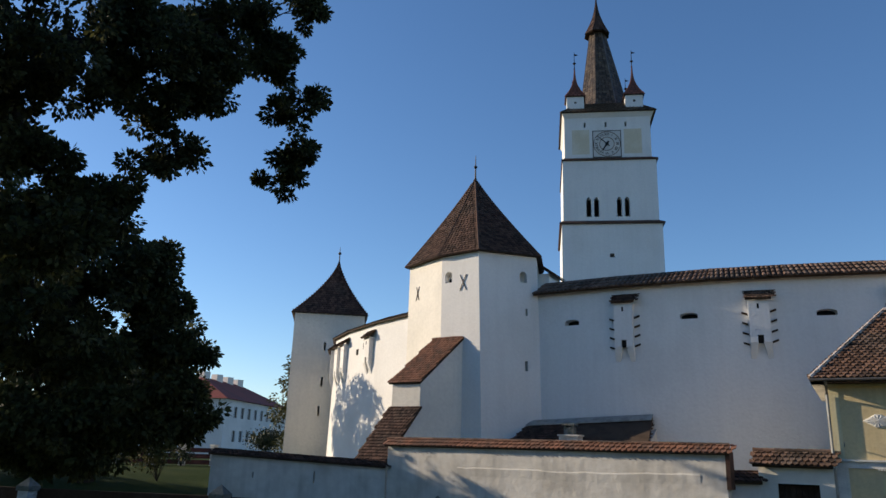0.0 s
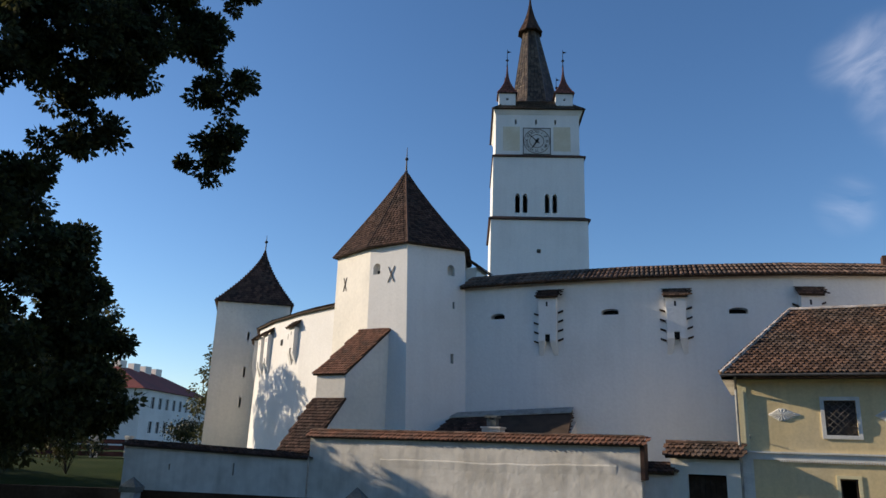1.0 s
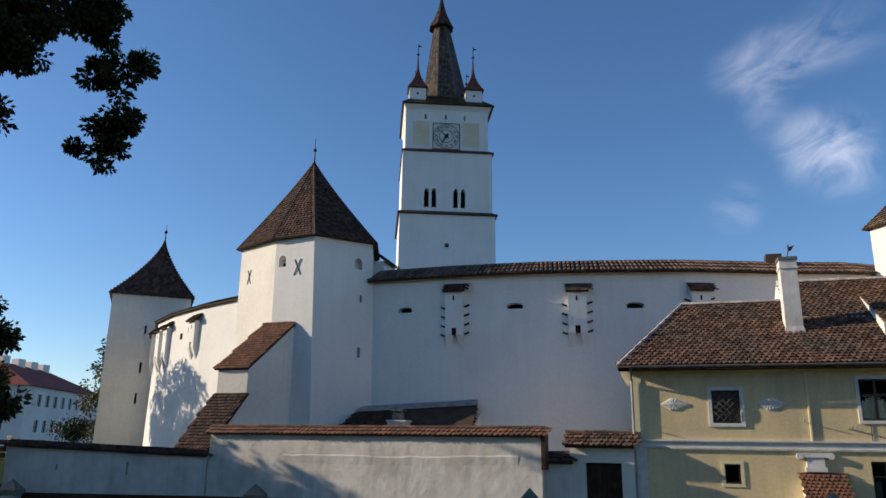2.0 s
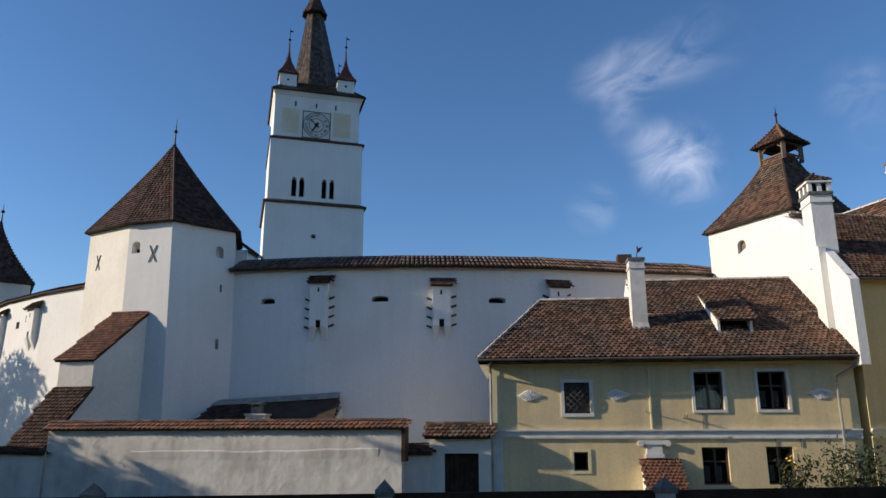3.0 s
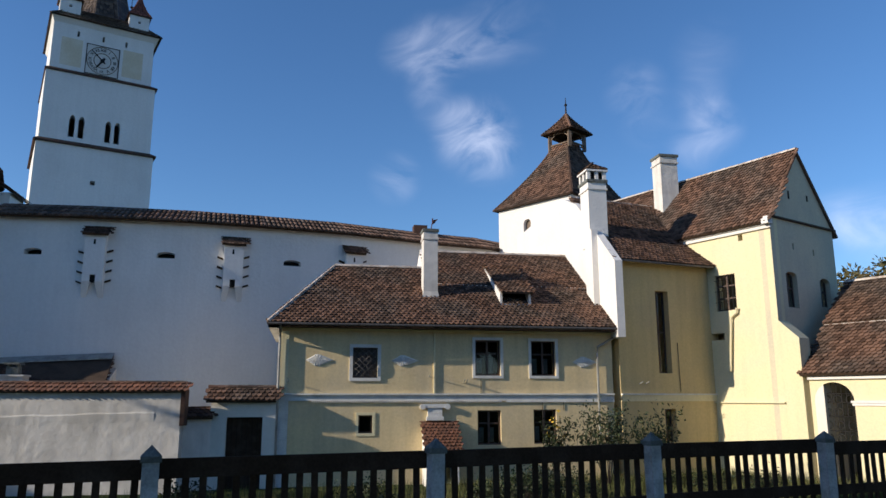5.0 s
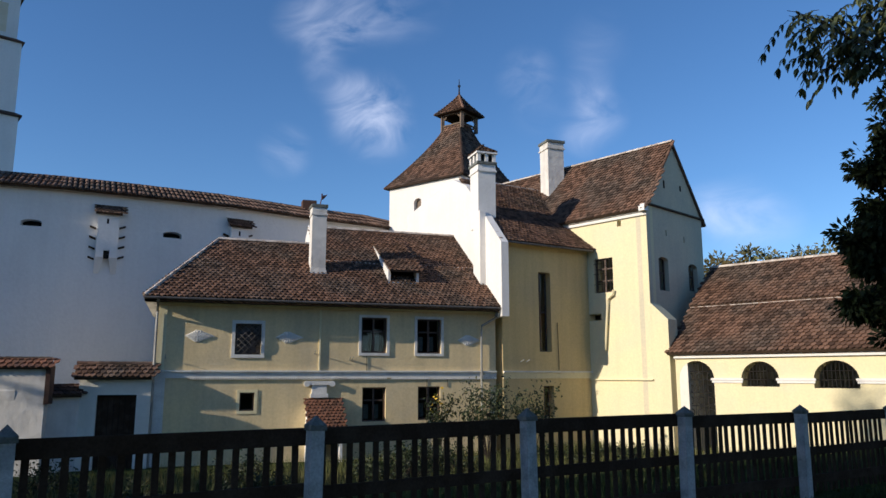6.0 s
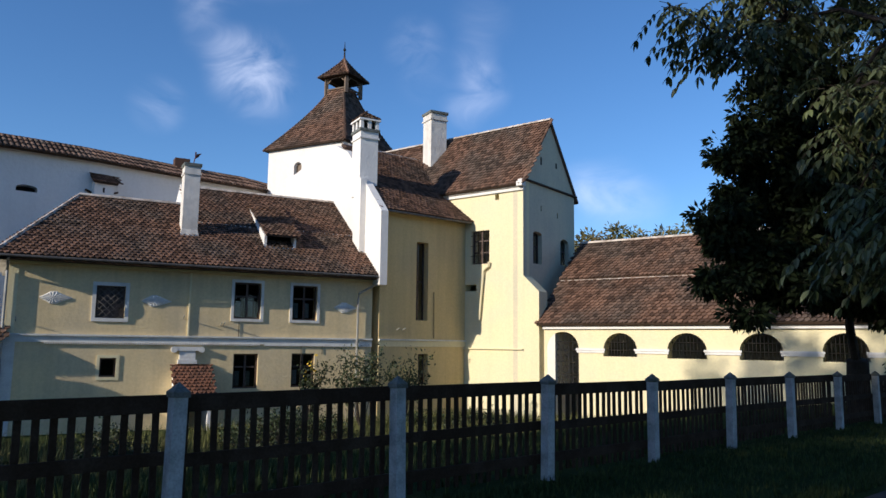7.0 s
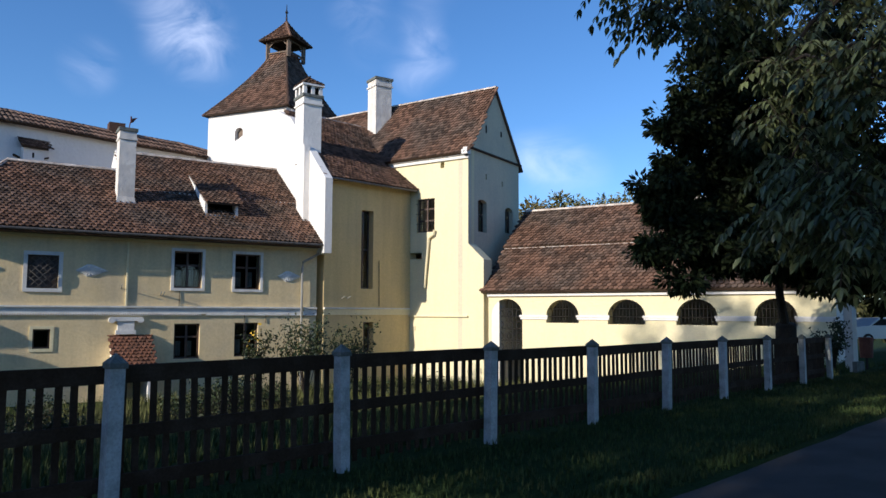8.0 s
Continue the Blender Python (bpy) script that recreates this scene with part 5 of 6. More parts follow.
for a, ln, wd in ((math.radians(137), 1.05, 0.05), (math.radians(238), 0.7, 0.09)):
    d = Vector((math.cos(a), 0, math.sin(a)))
    s = Vector((-d.z, 0, d.x))
    c = Vector((kx, -0.07, kz))
    Geo().extrude([cm @ (c - d * 0.3 + s * wd), cm @ (c - d * 0.3 - s * wd), cm @ (c + d * ln - s * wd * 0.6), cm @ (c + d * (ln + 0.1)), cm @ (c + d * ln + s * wd * 0.6)], cm.to_3x3() @ Vector((0, 0.02, 0))).put("hand_bar", IRON, ck)
Geo().tube([cm @ Vector((kx, -0.1, kz)), cm @ Vector((kx, -0.02, kz))], 0.16, 10).put("hub", IRON, ck)
# spire
KC = CL + CF * CW / 2 + CB * CW / 2
r = thing("roof_skirt", "", "")
r.parent = church
spire(r, square(0.1), KC, 30.85, 32.5, 1.0, GLAZED, 0.3, 0.25, 0.12, skip=(2,), seed=101, top=0.55)
eight = [KC + (CF * math.cos(t) + CB * math.sin(t)) * 2.35 for t in [math.pi / 8 + k * math.pi / 4 for k in range(8)]]
r = thing("spire", "", "")
r.parent = church
KT = KC - CF * 0.6
spire(r, eight, KT, 31.6, 41.2, 1.0, GLAZED, 0.28, 0.3, 0.15, skip=(0, 1, 2), seed=102, top=0.27)
KT = KT + (KC - KT) * 0.27
ring8 = [KT + (CF * math.cos(t) + CB * math.sin(t)) * 1.05 for t in [math.pi / 8 + k * math.pi / 4 for k in range(8)]]
r = thing("spire_tip", "", "")
r.parent = church
spire(r, ring8, KT, 40.8, 45.2, 2.0, TILE_DARK, 0.3, 0.4, 0.15, seed=103)
finial(church, KT.x, KT.y, 45.0, 46.8, 0.25)
for sx in (0, 1):
    for sy in (0, 1):
        c = CL + CF * (1.36 + sx * (CW - 3.13)) + CB * (1.5 + sy * (CW - 3.0))
        sq = [c + CF * a + CB * b for a, b in ((-0.75, -0.75), (0.75, -0.75), (0.75, 0.75), (-0.75, 0.75))]
        tur = thing("corner_turret", "", "")
        tur.parent = church
        for i in range(4):
            panel(sq[i], sq[(i + 1) % 4], 31.2, 32.75, 0.2, [(0.65, 0.85, 32.05, 32.25)]).put("turret_wall", WHITE, tur)
        spire(tur, sq, c, 32.7, 36.0, 2.5, COPPER, 0.3, 0.3, 0.2, seed=104)
        g = Geo().tube([(c.x, c.y, 35.7), (c.x, c.y, 37.6)], [0.05, 0.02], 5).tube([(c.x, c.y, 36.3), (c.x, c.y, 36.45), (c.x, c.y, 36.6)], [0.02, 0.16, 0.02], 7)
        g.extrude([(c.x, c.y, 37.2), (c.x + 0.35, c.y + 0.1, 37.3), (c.x, c.y, 37.45)], (0, 0.02, 0)).put("vane", IRON, tur)

# ---------------------------------------------------------------- boundary wall, gateway, lean-to
bwall = thing("boundary_wall", "weathered white boundary wall with a tiled coping", "wall", kind="structure")
W0, W1 = Vector((-18.2, 28.0)), Vector((-4.1, 26.8))
panel(W0, W1, GZ - 0.2, 1.9, 0.45).put("wall_stretch", OLD_WHITE, bwall)
m_, ln = frame_of(W0, W1)
cope = thing("coping", "", "")
cope.parent = bwall
roof_face(cope, [m_ @ Vector(p) for p in ((-0.1, -0.16, 1.88), (ln + 0.05, -0.16, 1.88), (ln + 0.05, 0.22, 2.2), (-0.1, 0.22, 2.2))], TILE_RED, 0.2, 0.2, seed=111, thick=0.05)
roof_face(cope, [m_ @ Vector(p) for p in ((ln + 0.05, 0.62, 1.88), (-0.1, 0.62, 1.88), (-0.1, 0.22, 2.2), (ln + 0.05, 0.22, 2.2))], TILE_RED, tiled=False, thick=0.05)
ridge(cope, m_ @ Vector((-0.1, 0.22, 2.2)), m_ @ Vector((ln + 0.05, 0.22, 2.2)), TILE, 0.08)
lr = random.Random(41)
g, x, lz = Geo(), 3.6, 1.06
while x < ln - 1.2:
    step = lr.uniform(0.25, 0.7)
    za = lz + lr.uniform(-0.03, 0.03)
    g.add([m_ @ Vector(q) for q in ((x, 0.0, lz + 0.05), (x + step, 0.0, za + 0.05), (x + step, -0.022, za), (x, -0.022, lz), (x + step, 0.0, za - 0.3), (x, 0.0, lz - 0.3))], [(0, 1, 2, 3), (3, 2, 4, 5)])
    x, lz = x + step, za
raw("plaster_ledge", g.v, g.f, OLD_WHITE, bwall)
Geo().box(ln - 0.02, -0.05, 0.75, ln + 0.12, 0.5, 1.95, m_).put("end_cap", TILE_DARK, bwall)
lwall = thing("low_wall", "shaded low white wall with a dark tiled coping", "wall", kind="structure")
V0, V1 = Vector((-25.2, 24.6)), Vector((-18.2, 27.9))
panel(V0, V1, GZ - 0.3, 1.35, 0.4, [(1.9, 1.96, 0.35, 0.6), (4.6, 4.66, 0.2, 0.7)], z1b=1.0).put("wall_stretch", OLD_WHITE, lwall)
m_, ln = frame_of(V0, V1)
cope = thing("coping", "", "")
cope.parent = lwall
roof_face(cope, [m_ @ Vector(p) for p in ((-0.1, -0.15, 1.33), (ln, -0.15, 0.98), (ln, 0.6, 1.2), (-0.1, 0.6, 1.55))], TILE_DARK, 0.2, 0.2, seed=112, thick=0.06)
panel((-31.5, 33.0), (-25.0, 24.9), GZ, 1.3, 0.4).put("return_wall", OLD_WHITE, lwall)

gate = thing("gateway", "small tiled gateway with a dark plank door", "gate")
G0, G1 = (-4.1, 27.35), (-3.2, 27.75)
panel(G0, G1, GZ, 1.05, 0.4).put("low_wall", OLD_WHITE, gate)
m_, ln = frame_of(G0, G1)
rr = thing("low_coping", "", "")
rr.parent = gate
roof_face(rr, [m_ @ Vector(p) for p in ((-0.25, -0.2, 1.02), (ln, -0.2, 1.02), (ln, 0.3, 1.36), (-0.25, 0.3, 1.36))], TILE_DARK, 0.19, 0.18, seed=113)
panel((-3.25, 27.75), (-1.0, 27.75), GZ, 1.7, 0.4, [(0.56, 1.8, -1.55, 1.0)]).put("gate_wall", CREAM, gate)
m_, ln = frame_of((-3.25, 27.75), (-1.0, 27.75))
rr = thing("gate_roof", "", "")
rr.parent = gate
roof_face(rr, [m_ @ Vector(p) for p in ((-0.15, -0.25, 1.58), (ln, -0.25, 1.58), (ln, 0.25, 2.05), (-0.15, 0.25, 2.05))], TILE, 0.19, 0.18, seed=114)
roof_face(rr, [m_ @ Vector(p) for p in ((ln, 0.75, 1.58), (-0.15, 0.75, 1.58), (-0.15, 0.25, 2.05), (ln, 0.25, 2.05))], TILE, tiled=False)
ridge(rr, m_ @ Vector((-0.15, 0.25, 2.07)), m_ @ Vector((ln, 0.25, 2.07)), TILE, 0.09)
# Dark sheet added behind the planks so no light shows through the gaps.
Geo().box(0.5, 0.235, GZ, 1.86, 0.26, 1.05, m_).put("door_back", DARK, gate)
for k in range(7):
    Geo().box(0.57 + k * 0.176, 0.18, GZ + 0.05, 0.565 + k * 0.176 + 0.168, 0.23, 0.95, m_).put("door_plank", OLD_WOOD, gate)

shed = thing("lean_to_shed", "low lean-to with a dark tiled roof against the ring wall", "shed")
Geo().extrude([(-15.6, 38.3, GZ), (-15.6, 38.3, 3.1), (-15.6, 34.6, 1.3), (-15.6, 34.6, GZ)], (6.6, 0, 0)).put("walls", OLD_WHITE, shed)
rr = thing("roof", "", "")
rr.parent = shed
roof_face(rr, [(-16.6, 34.3, 1.3), (-8.7, 34.3, 1.3), (-9.15, 38.2, 3.72), (-15.6, 38.2, 3.4)], TILE_DARK, 0.2, 0.19, seed=115)
Geo().extrude([(-15.6, 38.15, 3.42), (-9.1, 38.15, 3.76), (-9.1, 37.7, 3.5), (-15.8, 37.7, 3.16)], (0, 0, 0.06)).put("flashing", ZINC, shed)
Geo().extrude([(-16.75, 34.3, 1.2), (-15.7, 38.2, 3.42), (-15.7, 38.2, 3.25), (-16.75, 34.3, 1.05)], (0.12, 0, 0)).put("barge_board", WHITE, shed)
c = thing("chimney", "", "")
c.parent = shed
Geo().box(-13.08, 35.4, 1.0, -12.14, 36.2, 2.6).box(-13.14, 35.34, 2.6, -12.08, 36.26, 2.68).put("shaft", OLD_WHITE, c)
Geo().box(-12.88, 35.55, 2.68, -12.4, 36.0, 3.02).box(-12.95, 35.45, 3.12, -12.33, 36.1, 3.2).box(-12.86, 35.57, 3.02, -12.78, 35.98, 3.12).box(-12.5, 35.57, 3.02, -12.42, 35.98, 3.12).put("cap", CAP, c, "dark sooty chimney pot")

# ---------------------------------------------------------------- distance: school, far fence, trees
school = thing("school_building", "distant white two-storey building with a red hipped roof", "building")
Q0 = Vector((-74.5, 74.0))
qu, qv = Vector((-8.0, 20.0)).normalized(), Vector((-20.0, -8.0)).normalized()
S1 = Q0 + qu * 26
S3 = Q0 + qv * 13
S2 = S1 + qv * 13
wins = [(3.2 + k * 2.5, 4.3 + k * 2.5, z, z + 1.5) for k in range(9) for z in (2.2, 5.4)]
panel(Q0, S1, -1.0, 7.8, 0.4, wins).put("front_wall", SCHOOL, school)
panel(S3, Q0, -1.0, 7.8, 0.4, [(9.5, 10.6, 5.4, 6.6), (9.5, 10.6, 2.4, 3.4)]).put("end_wall", SCHOOL, school)
panel(S1, S2, -1.0, 7.8, 0.4).put("far_wall", SCHOOL, school)
panel(S2, S3, -1.0, 7.8, 0.4).put("back_wall", SCHOOL, school)
sm_ = frame_of(Q0, S1)[0]
for h in wins:
    wv = thing("window", "", "")
    wv.parent = school
    Geo().box(h[0], 0.15, h[2], h[1], 0.2, h[3], sm_).put("pane", DARK, wv)
    Geo().box(h[0] + 0.5, 0.1, h[2], h[0] + 0.6, 0.16, h[3], sm_).put("mullion", SCHOOL, wv)
rr = thing("roof", "", "")
rr.parent = school
o = 0.5
p = [Q0 - qu * o - qv * o, S1 + qu * o - qv * o, S2 + qu * o + qv * o, S3 - qu * o + qv * o]
ra, rb = Q0 + qu * 6 + qv * 6.5, S1 - qu * 6 + qv * 6.5
Geo().add([(*q, 7.8) for q in p] + [(*ra, 11.2), (*rb, 11.2)], [(0, 1, 5, 4), (1, 2, 5), (2, 3, 4, 5), (3, 0, 4), (3, 2, 1, 0)]).put("tiles", RED_ROOF, rr)
for s in (0.5, 5.0, 9.0, 13.0):
    q = ra + qu * s
    Geo().box(q.x - 0.6, q.y - 0.6, 10.4, q.x + 0.6, q.y + 0.6, 12.0).put("chimney", CREAM, school)

far_fence = thing("far_fence", "low red-brown panel fence with white posts", "fence")
for k in range(11):
    a = Vector((-46.5 + k * 1.18, 20.5 + k * 1.35))
    z = ground_z(a.x, a.y)
    b = a + Vector((1.18, 1.35))
    Geo().box(a.x - 0.15, a.y - 0.15, z - 0.2, a.x + 0.15, a.y + 0.15, z + 1.15).prism([(a.x - 0.2, a.y - 0.2), (a.x + 0.2, a.y - 0.2), (a.x + 0.2, a.y + 0.2), (a.x - 0.2, a.y + 0.2)], z + 1.15, z + 1.25).put("post", OLD_WHITE, far_fence)
    m_, ln = frame_of(a, b)
    g = Geo()
    for q in (0.2, 0.55, 0.9):
        g.box(0.16, 0.0, z + q - 0.13, ln - 0.16, 0.05, z + q + 0.13, m_)
    g.put("panel", RED_BOARD, far_fence)

tree("background_tree", "distant autumn-tinged deciduous tree beyond the barn", (62.0, 62.0, -1), [(55, 65, 11.8, 2.6, 2.6, 2.4, 24), (58, 62.5, 12.4, 3.2, 3.2, 2.4, 34), (63, 60, 12.2, 4, 4, 3.0, 60), (70, 57, 11.5, 5, 5, 3.6, 60)], FAR_LEAF, 0.42, 70, 0.6, seed=121, spread=0.9)
tree("poplar", "slender green tree beside the far tower", (-47.0, 55.5, -0.5), [(-47.0, 55.5, 4, 1.7, 1.7, 3.5, 40), (-46.8, 55.5, 8.0, 1.2, 1.2, 2.5, 24)], FAR_LEAF, 0.3, 60, 0.25, seed=122, spread=0.5)
bush("dark_shrub", "dark clipped shrub near the far building", (-52, 58, 0.3), 1.8, 3.0, 2500, SHRUB_LEAF, 0.22, 123)
for k in range(5):
    bush("flower_bush", "low bush with pale flowers against the far fence", (-43.5 + k * 2.1, 21.5 + k * 2.6, ground_z(-43.5 + k * 2.1, 21.5 + k * 2.6)), 0.8, 0.9, 500, SHRUB_LEAF, 0.12, 130 + k)
bush("wall_shrub", "small shrub behind the low wall", (-20.9, 30.2, GZ), 0.55, 2.9, 420, SHRUB_LEAF, 0.11, 140)

# ---------------------------------------------------------------- the near fence
fence = thing("garden_fence", "dark timber picket fence with pale concrete posts", "fence")


SHIFT = {-7: 0.6, -6: 0.5, -5: 0.4, -4: 0.25, -3: 0.02, -2: -0.06, -1: -0.05, 0: 0.03, 1: 0.1, 2: 0.16, 3: 0.17, 4: 0.17, 5: 0.12, 6: 0.0, 7: -0.35}      # uneven bays


def fence_matrix(k):
    p = FENCE_O + FENCE_D * (BAY * k + SHIFT.get(k, 0.0))
    a = math.degrees(math.atan2(FENCE_D.y, FENCE_D.x))
    return pose(p.x, p.y, ground_z(p.x, p.y), 0, 0, a) @ Matrix.Diagonal((1, 1, 0.985 - 0.018 * max(0, k), 1))


post_g = Geo().prism([(-0.06, -0.06), (0.06, -0.06), (0.06, 0.06), (-0.06, 0.06)], -0.3, 1.2)
cap_g = Geo().prism([(-0.075, -0.075), (0.075, -0.075), (0.075, 0.075), (-0.075, 0.075)], 1.2, 1.245)
cap_g.add([(-0.075, -0.075, 1.245), (0.075, -0.075, 1.245), (0.075, 0.075, 1.245), (-0.075, 0.075, 1.245), (0, 0, 1.33)], [(0, 1, 4), (1, 2, 4), (2, 3, 4), (3, 0, 4)])
post_me, cap_me = mesh_of("post", post_g.v, post_g.f, CONCRETE), mesh_of("cap", cap_g.v, cap_g.f, CAP)
pk = Geo().add([(-0.027, 0.098, 0.08), (0.027, 0.098, 0.08), (0.027, 0.12, 0.08), (-0.027, 0.12, 0.08), (-0.027, 0.098, 1.12), (0.027, 0.098, 1.12), (0.027, 0.12, 1.12), (-0.027, 0.12, 1.12)],
               [(3, 2, 1, 0), (4, 5, 6, 7), (0, 1, 5, 4), (1, 2, 6, 5), (2, 3, 7, 6), (3, 0, 4, 7)])
picket_me = mesh_of("picket", pk.v, pk.f, OLD_WOOD)
frng = random.Random(17)
for k in range(-7, 8):
    m = fence_matrix(k)
    lean = pose(0, 0, 0, frng.uniform(-0.7, 0.7), frng.uniform(-0.8, 0.8), frng.uniform(-2, 2))
    ob = new("post", post_me)
    ob.matrix_world = m @ lean
    ob.parent = fence
    cp = new("cap", cap_me)
    cp.parent = ob
    if k == 7:
        break
    nxt = fence_matrix(k + 1)
    span = (nxt.translation - m.translation)
    ln = span.length
    tilt = math.degrees(math.atan2(span.z, span.xy.length))
    b = m @ pose(0, 0, 0, 0, -tilt, 0)
    for z, h, dz in ((1.06, 0.15, frng.uniform(-0.012, 0.012)), (0.62, 0.11, frng.uniform(-0.02, 0.02)), (0.2, 0.12, frng.uniform(-0.02, 0.02))):
        Geo().box(0.004, 0.062, z + dz, ln - 0.004, 0.097, z + h + dz, b).put("rail", OLD_WOOD, fence)
    n = 17
    for i in range(n):
        x = 0.06 + (ln - 0.12) * (i + 0.5) / n
        ob = new("picket", picket_me)
        ob.matrix_world = b @ pose(x + frng.uniform(-0.008, 0.008), 0, frng.uniform(-0.02, 0.01), 0, frng.uniform(-0.8, 0.8), 0)
        ob.parent = fence

# ---------------------------------------------------------------- trees
tree("oak_tree", "large dark oak with overhanging branches above the lawn", (-10.6, 3.2, 0),
     [(-8.6, 4.6, 6.4, 1.3, 1.3, 0.8, 74), (-8.3, 6.0, 7.0, 0.85, 0.85, 0.75, 84), (-8.1, 7.05, 7.75, 0.7, 0.7, 0.65, 66), (-7.95, 7.95, 8.3, 0.5, 0.5, 0.45, 38), (-7.9, 7.98, 7.75, 0.34, 0.34, 0.25, 16), (-8.1, 7.3, 7.1, 0.36, 0.36, 0.3, 16), (-7.5, 8.4, 8.75, 0.36, 0.36, 0.5, 18),
      (-7.65, 8.25, 7.65, 0.26, 0.26, 0.3, 11), (-7.33, 8.53, 6.98, 0.16, 0.16, 0.3, 8), (-7.61, 8.28, 6.75, 0.26, 0.26, 0.3, 10), (-7.42, 8.46, 6.25, 0.2, 0.2, 0.28, 8), (-7.59, 8.3, 5.95, 0.18, 0.18, 0.2, 6),
      (-7.46, 8.42, 5.68, 0.17, 0.17, 0.2, 5), (-7.57, 8.31, 5.45, 0.08, 0.08, 0.1, 2), (-7.85, 8.04, 5.67, 0.1, 0.1, 0.05, 2),
      (-8.25, 6.85, 6.75, 0.45, 0.45, 0.4, 24), (-8.0, 7.2, 6.6, 0.16, 0.16, 0.14, 4), (-8.2, 6.6, 6.1, 0.34, 0.34, 0.3, 14), (-8.03, 6.83, 5.62, 0.2, 0.2, 0.2, 7), (-8.3, 6.45, 5.4, 0.28, 0.28, 0.26, 10),
      (-8.4, 5.85, 6.15, 0.36, 0.36, 0.24, 14), (-8.6, 4.5, 5.6, 0.7, 0.7, 0.45, 44), (-8.4, 4.85, 4.8, 0.5, 0.5, 0.4, 34), (-8.45, 5.7, 4.45, 0.65, 0.65, 0.4, 48), (-8.35, 6.35, 4.75, 0.36, 0.36, 0.24, 12),
      (-8.4, 5.0, 3.9, 0.75, 0.75, 0.5, 54), (-11.0, 2.6, 9.0, 2.6, 2.6, 1.8, 60)],
     OAK_LEAF, 0.072, 112, 0.4, 0.42, 151, 0.7, 0.2, 0.105)
tree("oak_tree", "broad dark oak with a low crown at the lawn's far side", (-18.5, 10.2, -0.2),
     [(-16.3, 10.7, 4.6, 2.2, 2.2, 1.7, 150), (-15.3, 11.7, 5.7, 1.1, 1.1, 0.75, 40), (-14.95, 12.2, 6.1, 0.4, 0.4, 0.35, 10), (-14.85, 12.3, 4.95, 0.65, 0.65, 0.7, 30), (-14.6, 12.6, 4.0, 0.65, 0.65, 0.6, 28),
      (-14.2, 13.0, 3.6, 0.36, 0.36, 0.34, 10), (-14.25, 12.95, 2.95, 0.34, 0.34, 0.3, 9), (-14.6, 12.6, 2.9, 0.85, 0.85, 0.6, 34), (-13.9, 13.3, 2.2, 0.26, 0.26, 0.24, 6), (-14.25, 12.95, 2.05, 0.5, 0.5, 0.3, 12),
      (-15.1, 12.0, 2.2, 1.3, 1.3, 0.7, 80), (-16.0, 10.2, 2.0, 1.6, 1.4, 0.8, 90), (-16.2, 11.2, 1.3, 1.5, 1.2, 0.35, 40), (-18.5, 9.6, 6.4, 3.2, 3.2, 2.2, 80), (-20.0, 9.0, 2.6, 2.6, 2.0, 1.6, 50)],
     OAK_LEAF, 0.13, 96, 0.45, 0.3, 152, 0.7, 0.2, 0.18)
tree("walnut_tree", "walnut tree before the barn arches, leaves darkened for shade", (17.6, 11.1, -0.8),
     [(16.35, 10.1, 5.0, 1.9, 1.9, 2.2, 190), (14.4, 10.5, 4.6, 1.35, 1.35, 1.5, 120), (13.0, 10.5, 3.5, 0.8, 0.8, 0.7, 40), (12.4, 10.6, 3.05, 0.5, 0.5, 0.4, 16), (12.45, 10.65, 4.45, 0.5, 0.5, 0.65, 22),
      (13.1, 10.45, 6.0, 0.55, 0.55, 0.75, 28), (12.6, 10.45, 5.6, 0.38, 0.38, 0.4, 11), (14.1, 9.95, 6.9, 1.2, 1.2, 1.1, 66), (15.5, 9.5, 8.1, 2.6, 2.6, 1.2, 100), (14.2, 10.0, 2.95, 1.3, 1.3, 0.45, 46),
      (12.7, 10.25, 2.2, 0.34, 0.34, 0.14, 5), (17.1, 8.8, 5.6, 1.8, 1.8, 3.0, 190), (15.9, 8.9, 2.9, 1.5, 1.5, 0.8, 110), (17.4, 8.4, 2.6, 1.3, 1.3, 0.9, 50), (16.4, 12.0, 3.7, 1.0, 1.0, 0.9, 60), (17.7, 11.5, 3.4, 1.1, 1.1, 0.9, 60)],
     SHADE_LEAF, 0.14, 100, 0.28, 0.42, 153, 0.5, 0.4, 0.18)


